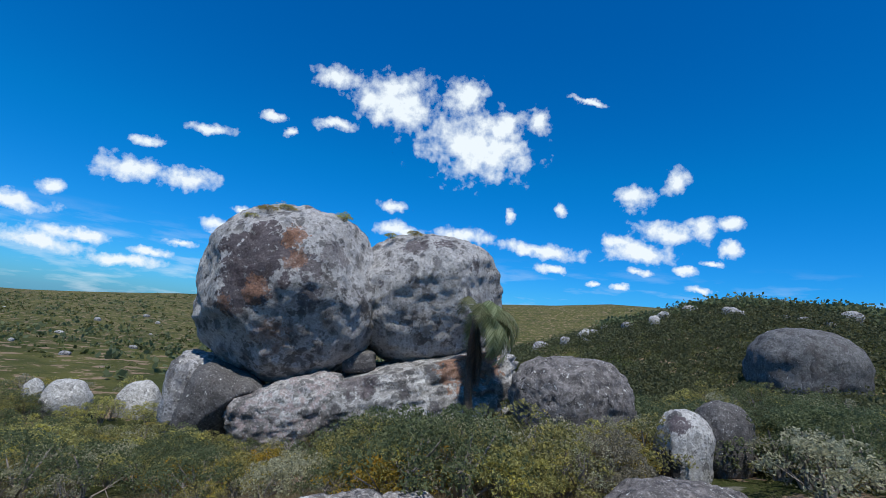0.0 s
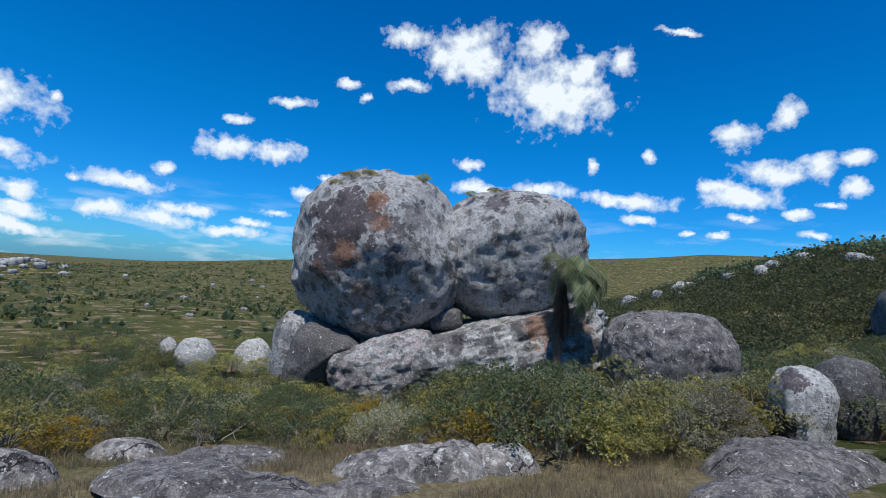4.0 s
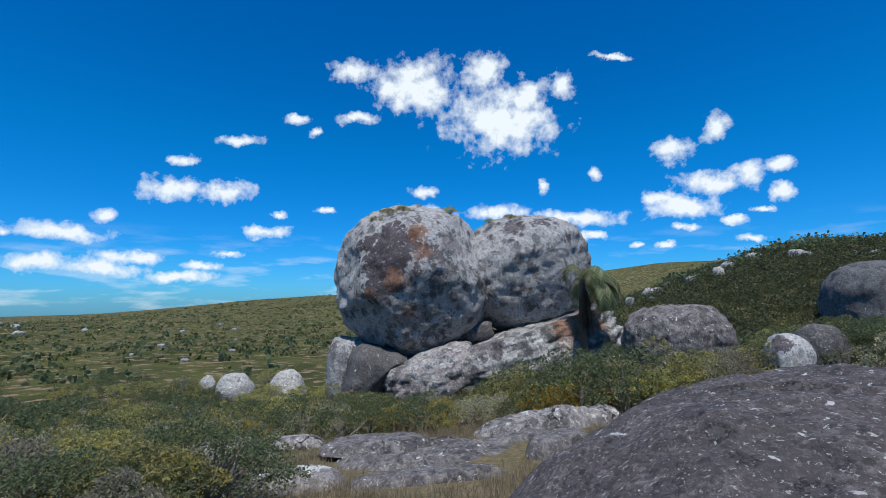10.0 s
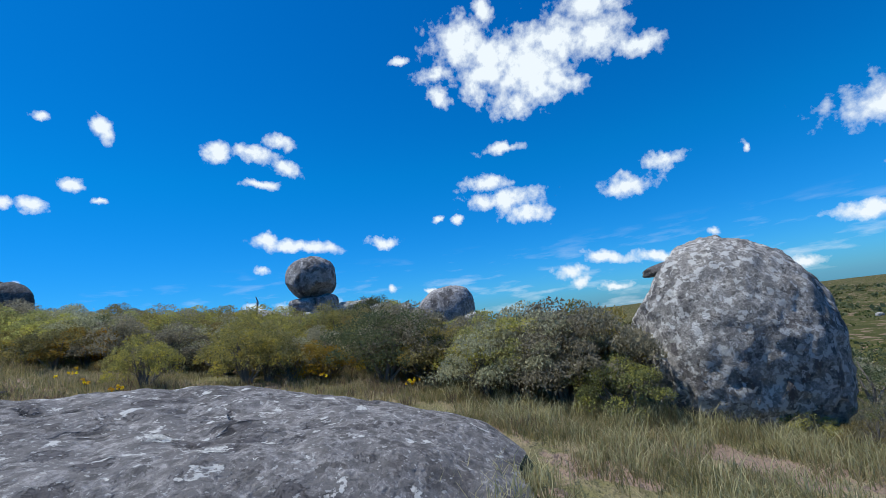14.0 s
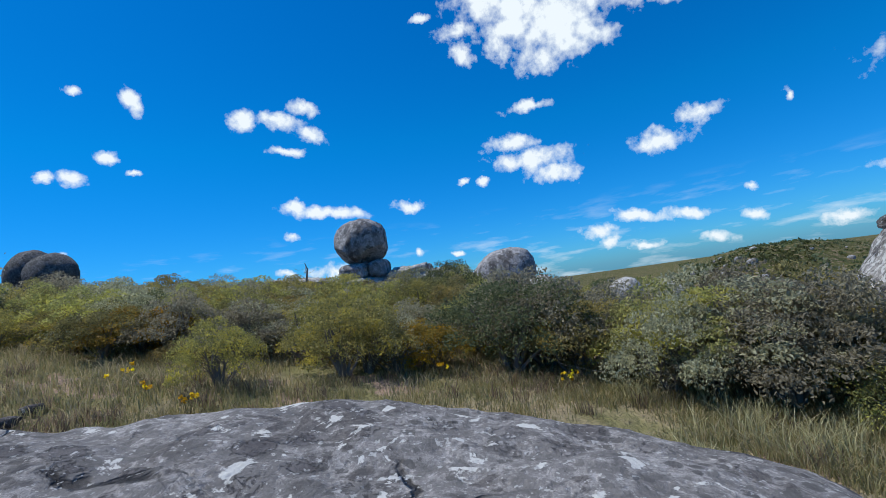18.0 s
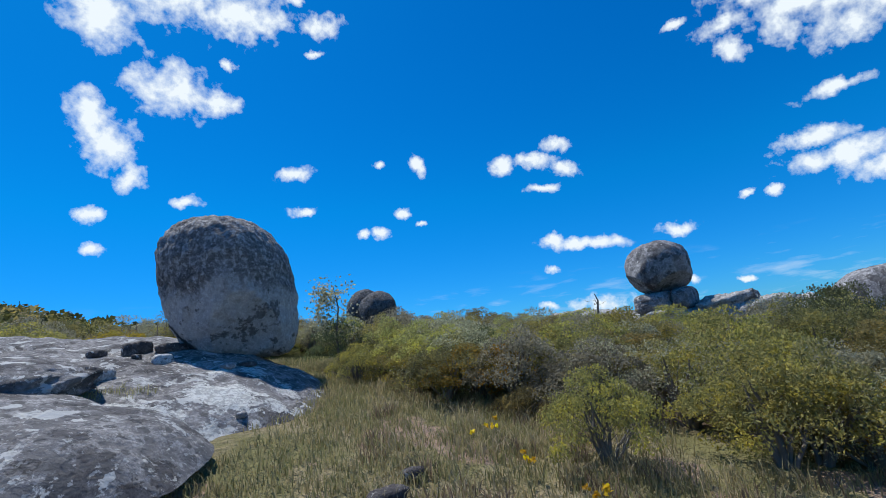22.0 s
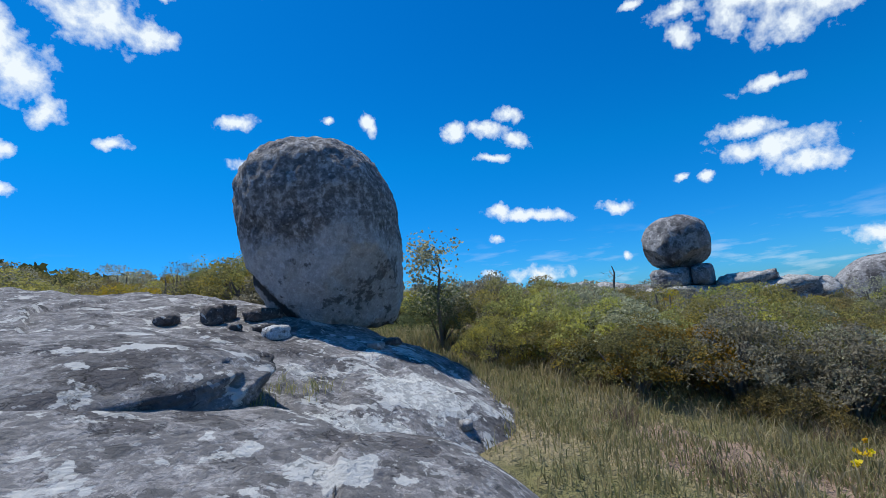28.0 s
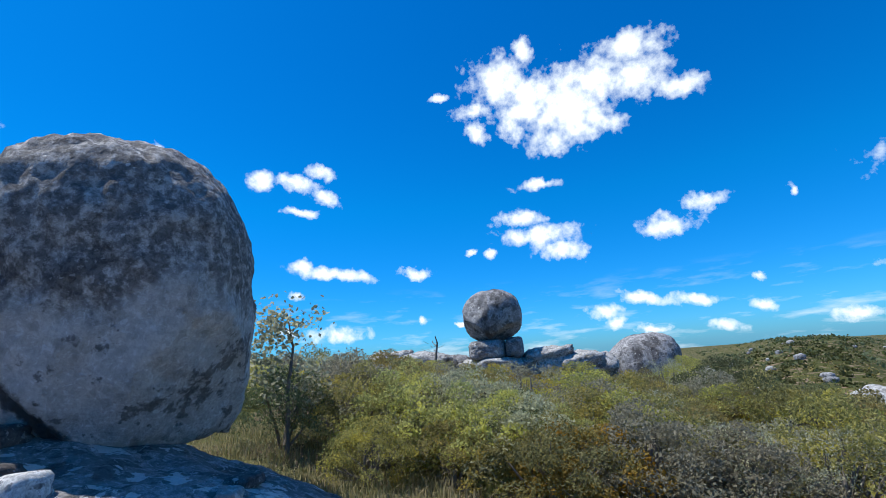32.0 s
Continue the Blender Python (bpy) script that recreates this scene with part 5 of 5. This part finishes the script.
grass("rough grass below the rounded boulder", tufts(3000, box(-15.5, -8.2, -5.8, 1.6), 43), 0.12, 15, GRASS, 44)
grass("dry tussocks below the rounded boulder", tufts(260, box(-15.5, -9.0, -5.0, 1.8), 45), 0.26, 34, STRAW, 46, 0.10, 0.5, 0.0045)
grass("rough green grass of the slope", tufts(2200, box(-30, -9, 1, 18), 37), 0.22, 8, GRASS, 38)


# ---- palm ----
def palm(at):
    rng = np.random.RandomState(77)
    root = thing("palm_tree", "tall feather palm with a drooping grey-green crown beside the boulders", "palm tree", at=at)
    pts = [(0.10 * math.sin(k * 0.6), 0.0, -2.2 + 10.2 * k / 12) for k in range(13)]
    v, f = [], []
    for k, p in enumerate(pts):
        for q, r in ((0.0, 0.33), (0.24, 0.27)):
            r = r * (1.12 - 0.25 * k / 12)
            for s in range(10):
                a = 2 * math.pi * s / 10
                v.append((p[0] + r * math.cos(a), p[1] + r * math.sin(a), p[2] + q))
    for k in range(len(v) // 10 - 1):
        for s in range(10):
            f.append((k * 10 + s, k * 10 + (s + 1) % 10, (k + 1) * 10 + (s + 1) % 10, (k + 1) * 10 + s))
    part("trunk", mesh_of("trunk", v, f, PALM_BARK), root)
    for k in range(34):
        dead = k >= 28
        a = rng.uniform(0, 6.28) if rng.uniform() < 0.35 else rng.normal(-0.2, 0.75)
        lift = rng.uniform(-1.4, -1.2) if dead else rng.uniform(0.25, 1.5)
        long = rng.uniform(3.8, 5.2) * (0.9 if dead else 1.0)
        p, e, spine = np.array((pts[-1][0], 0.0, 7.95)), lift, []
        for q in range(15):
            spine.append(p.copy())
            e -= (0.13 + 0.012 * q) if not dead else 0.03
            p = p + np.array((math.cos(a) * math.cos(e), math.sin(a) * math.cos(e), math.sin(e))) * long / 14
        spine = np.array(spine)
        side = np.array((-math.sin(a), math.cos(a), 0))
        fv, ff = tube([tuple(t) for t in spine], 0.035, 0.006, 4)
        for q in range(2, 15):
            for sg in (-1, 1):
                for h in (0.0, 0.33, 0.66):
                    c = spine[q] * (1 - h) + spine[q - 1] * h
                    ln = 0.95 * math.sin(math.pi * (q - h + 1) / 16.5) + 0.1
                    t = c + side * sg * ln * 0.75 + np.array((0, 0, -0.55 * ln - 0.1 * rng.uniform())) + (spine[q] - spine[q - 1]) * 1.2
                    w = (spine[q] - spine[q - 1]) * 0.13
                    i = len(fv)
                    fv += [tuple(c - w), tuple(c + w), tuple((c + t) / 2 + w + np.array((0, 0, 0.05))), tuple(t), tuple((c + t) / 2 - w + np.array((0, 0, 0.05)))]
                    ff += [(i, i + 1, i + 2, i + 4), (i + 4, i + 2, i + 3)]
        part("frond", mesh_of("frond", fv, ff, DEAD_FROND if dead else PALM_LEAF, shade=False), root, "dead hanging frond" if dead else "")
    return root


palm((2.85, 22.0, -2.4)).scale = (0.6, 0.6, 0.6)


# ---- stones and small growth ----
def stone(label, at, size, material, seed, turn=0.0, square=0.3, name="stone", group="loose stones"):
    ob = tagged(new(name, rock_mesh(name, size, material, seed, level=3, lumps=0.16, grit=0.04, square=square)), label, "stone", group)
    ob.matrix_world = pose(*at, 0, 0, turn)
    return ob


def rest(ob, x, y):
    """Height of the rock skin ob under x, y."""
    tree = BVHTree.FromPolygons([v.co for v in ob.data.vertices], [q.vertices for q in ob.data.polygons])
    hit = tree.ray_cast(Vector((x, y, 20)) - ob.location, Vector((0, 0, -1)))[0]
    return hit.z + ob.location.z if hit else ob.location.z


for label, x, y, size, material, seed, turn in (
        ("white angular stone beside the egg boulder", -12.2, -14.85, (0.115, 0.10, 0.10), ROCK_QUARTZ, 201, 0), ("flat grey stone lying on the slab", -11.3, -14.2, (0.2, 0.16, 0.10), ROCK_PALE, 202, 30),
        ("dark flat stone at the back of the slab", -12.55, -15.55, (0.22, 0.14, 0.09), ROCK_PAVE, 203, 10), ("dark lump of stone at the back of the slab", -12.25, -15.85, (0.13, 0.12, 0.13), ROCK_PAVE, 204, 0),
        ("dark upright stone at the back of the slab", -12.05, -15.7, (0.10, 0.09, 0.15), ROCK_PAVE, 205, 0), ("small dark stone at the back of the slab", -11.7, -15.9, (0.12, 0.10, 0.07), ROCK_PAVE, 210, 50),
        ("small flat stone on the slab", -13.05, -14.2, (0.13, 0.09, 0.05), ROCK_PAVE, 206, 0), ("small pale stone on the slab", -12.75, -14.1, (0.09, 0.07, 0.05), ROCK_PALE, 207, 20),
        ("dark flat stone below the white stone", -12.3, -15.15, (0.13, 0.10, 0.05), ROCK_PAVE, 211, 20), ("tiny dark stone on the slab", -12.0, -15.2, (0.08, 0.06, 0.05), ROCK_PAVE, 212, 70),
        ("small pale stone low on the slab", -12.15, -12.45, (0.10, 0.08, 0.06), ROCK_PALE, 213, 15), ("tiny pale stone low on the slab", -12.35, -12.9, (0.06, 0.05, 0.04), ROCK_PALE, 214, 45)):
    stone(label, (x, y, rest(EGG_SLAB, x, y) + size[2] * 0.35), (size[0], size[1], size[2] * 0.8), material, seed, turn, 0.5)
stone("dark stone at the slab's edge", (-12.2, -10.45, 1.71), (0.15, 0.11, 0.05), ROCK_PURPLE, 208)
stone("small dark stone at the slab's edge", (-12.6, -10.6, 1.74), (0.09, 0.08, 0.045), ROCK_PURPLE, 209)


def sapling(at, high):
    rng = np.random.RandomState(55)
    root = thing("sapling", "slender sapling with pale green leaves behind the egg boulder", "sapling", at=at)
    v, f, ends = [], [], []
    tv, tf = tube([(0, 0, -0.6), (0.05, 0.02, high * 0.35), (0.0, 0.06, high * 0.7), (0.04, 0.0, high)], 0.03, 0.006)
    v += tv
    f += tf
    for k in range(18):
        z, a = high * rng.uniform(0.15, 0.9), rng.uniform(0, 6.28)
        e = np.array((math.cos(a) * 0.3, math.sin(a) * 0.3, z + 0.25)) * np.array((1, 1, 1)) * rng.uniform(0.85, 1.05)
        tv, tf = tube([(0, 0.04, z), tuple(e * 0.6 + np.array((0, 0, z * 0.4))), tuple(e)], 0.009, 0.003, 3)
        f += [tuple(i + len(v) for i in q) for q in tf]
        v += tv
        ends.append(e)
    part("trunk", mesh_of("trunk", v, f, BARK), root)
    sp = np.repeat(np.array(ends), 70, 0) + rng.normal(0, 0.11, (len(ends) * 70, 3))
    part("foliage", leaves_mesh("foliage", sp, 0.05, LEAF_GREY, rng), root)


sapling((-15.25, -15.1, 2.75), 1.35)
JOINT = np.random.RandomState(12)
grass("dry grass growing in the joint of the slab", [(x, y, rest(EGG_SLAB, x, y)) for x, y in zip(JOINT.normal(-11.25, 0.22, 30), JOINT.normal(-13.62, 0.06, 30))], 0.08, 9, GRASS, 41, 0.03, 0.5, 0.0025)


def flowers(at, seed, count, high=0.22):
    """A low plant with thin stems and small yellow flower heads."""
    rng = np.random.RandomState(seed)
    root = thing("wildflower", "low wild plant with small bright yellow flowers in the grass", "wildflower", "yellow wildflowers", at=at)
    v, f, heads = [], [], []
    for k in range(count):
        a, out = rng.uniform(0, 6.28), rng.uniform(0.02, 0.16)
        tip = (math.cos(a) * out, math.sin(a) * out, high * rng.uniform(0.7, 1.1))
        tv, tf = tube([(0.2 * tip[0], 0.2 * tip[1], -0.05), (tip[0] * 0.7, tip[1] * 0.7, tip[2] * 0.6), tip], 0.004, 0.002, 3)
        f += [tuple(i + len(v) for i in q) for q in tf]
        v += tv
        heads.append(tip)
    part("stem", mesh_of("stem", v, f, GRASS), root)
    for tip in heads:
        sp = np.array([tip]) + rng.normal(0, 0.010, (9, 3))
        part("flower_head", leaves_mesh("flower_head", sp, 0.032, PETAL, rng, 1.0, 0.45), root, "bright yellow flower")


for k, (x, y, n) in enumerate(((-15.4, -7.5, 16), (-15.15, -7.2, 5), (-16.1, -7.6, 12), (-13.0, -9.3, 5), (-14.9, -5.6, 8), (-13.2, -9.9, 4), (-16.7, -12.4, 7), (-16.0, -12.0, 6), (-13.6, -10.6, 5))):
    flowers((x, y, float(ground_z(x, y))), 400 + k, n)


# ---- rocks scattered over the hills ----
def outcrops():
    rng = np.random.RandomState(91)
    moulds = [boulder("grey boulder on the distant hillside", (-120 + 4 * k, 145, 0), (1.6, 1.4, 1.2), (ROCK_FAR, ROCK_PALE)[k % 2], 300 + k, name="hillside_boulder", level=3, lumps=0.16, square=0.25, group="hillside boulders") for k in range(4)]
    spots = []
    for k in range(26):        # the knoll across the valley
        spots.append((KNOLL[0] + rng.normal(0, 5), KNOLL[1] + rng.normal(0, 6), rng.uniform(0.45, 1.15)))
    for k in range(54):        # the wooded hill
        az, r = radians(rng.uniform(-48, -18)), rng.uniform(74, 104)
        spots.append((-r * math.sin(az), r * math.cos(az), rng.uniform(0.3, 0.8)))
    for k in range(24):        # the valley side
        az, r = radians(rng.uniform(12, 72)), rng.uniform(60, 260)
        spots.append((-8 - r * math.sin(az), -6 + r * math.cos(az), rng.uniform(0.2, 0.65)))
    for k in range(26):        # the hill beyond the ridge's end
        az, r = radians(rng.uniform(60, 84)), rng.uniform(45, 180)
        spots.append((-8 - r * math.sin(az), -6 + r * math.cos(az), rng.uniform(0.2, 0.65)))
    for k in range(14):        # the ridge
        az, r = radians(rng.uniform(84, 122)), rng.uniform(25, 31)
        spots.append((-8 - r * math.sin(az), -6 + r * math.cos(az), rng.uniform(0.25, 0.6)))
    for k, (x, y, sc) in enumerate(spots):
        m = moulds[k % 4]
        at = Matrix.Translation((x, y, float(ground_z(x, y)) + 0.35 * sc)) @ Matrix.Rotation(rng.uniform(0, 6.28), 4, "Z") @ Matrix.Diagonal((sc, sc * rng.uniform(0.7, 1.2), sc * rng.uniform(0.7, 1.3), 1))
        if k < 4:
            m.matrix_world = at
        else:
            ob = copy_thing(m, at)
            ob.matrix_basis = at


outcrops()


# ---- a dead tree on the ridge ----
def dead_tree(at, high):
    rng = np.random.RandomState(17)
    root = thing("dead_tree", "small bare dead tree standing on the ridge rocks", "tree", at=at)
    v, f = tube([(0, 0, -0.2), (0.06, 0.1, high * 0.4), (0.0, 0.16, high * 0.75), (0.1, 0.1, high)], 0.07, 0.02)
    part("trunk", mesh_of("trunk", v, f, BARK), root)
    for k in range(7):
        z, a = high * rng.uniform(0.3, 0.85), rng.uniform(0, 6.28)
        e = np.array((math.cos(a) * 0.5, math.sin(a) * 0.5, z + rng.uniform(0.05, 0.4)))
        bv, bf = tube([(0.03, 0.1, z), tuple(e * np.array((0.6, 0.6, 1)) - np.array((0, 0, 0.1))), tuple(e)], 0.028, 0.008, 4)
        part("branch", mesh_of("branch", bv, bf, BARK), root)


dead_tree((-29.9, -16.4, 3.2), 1.2)
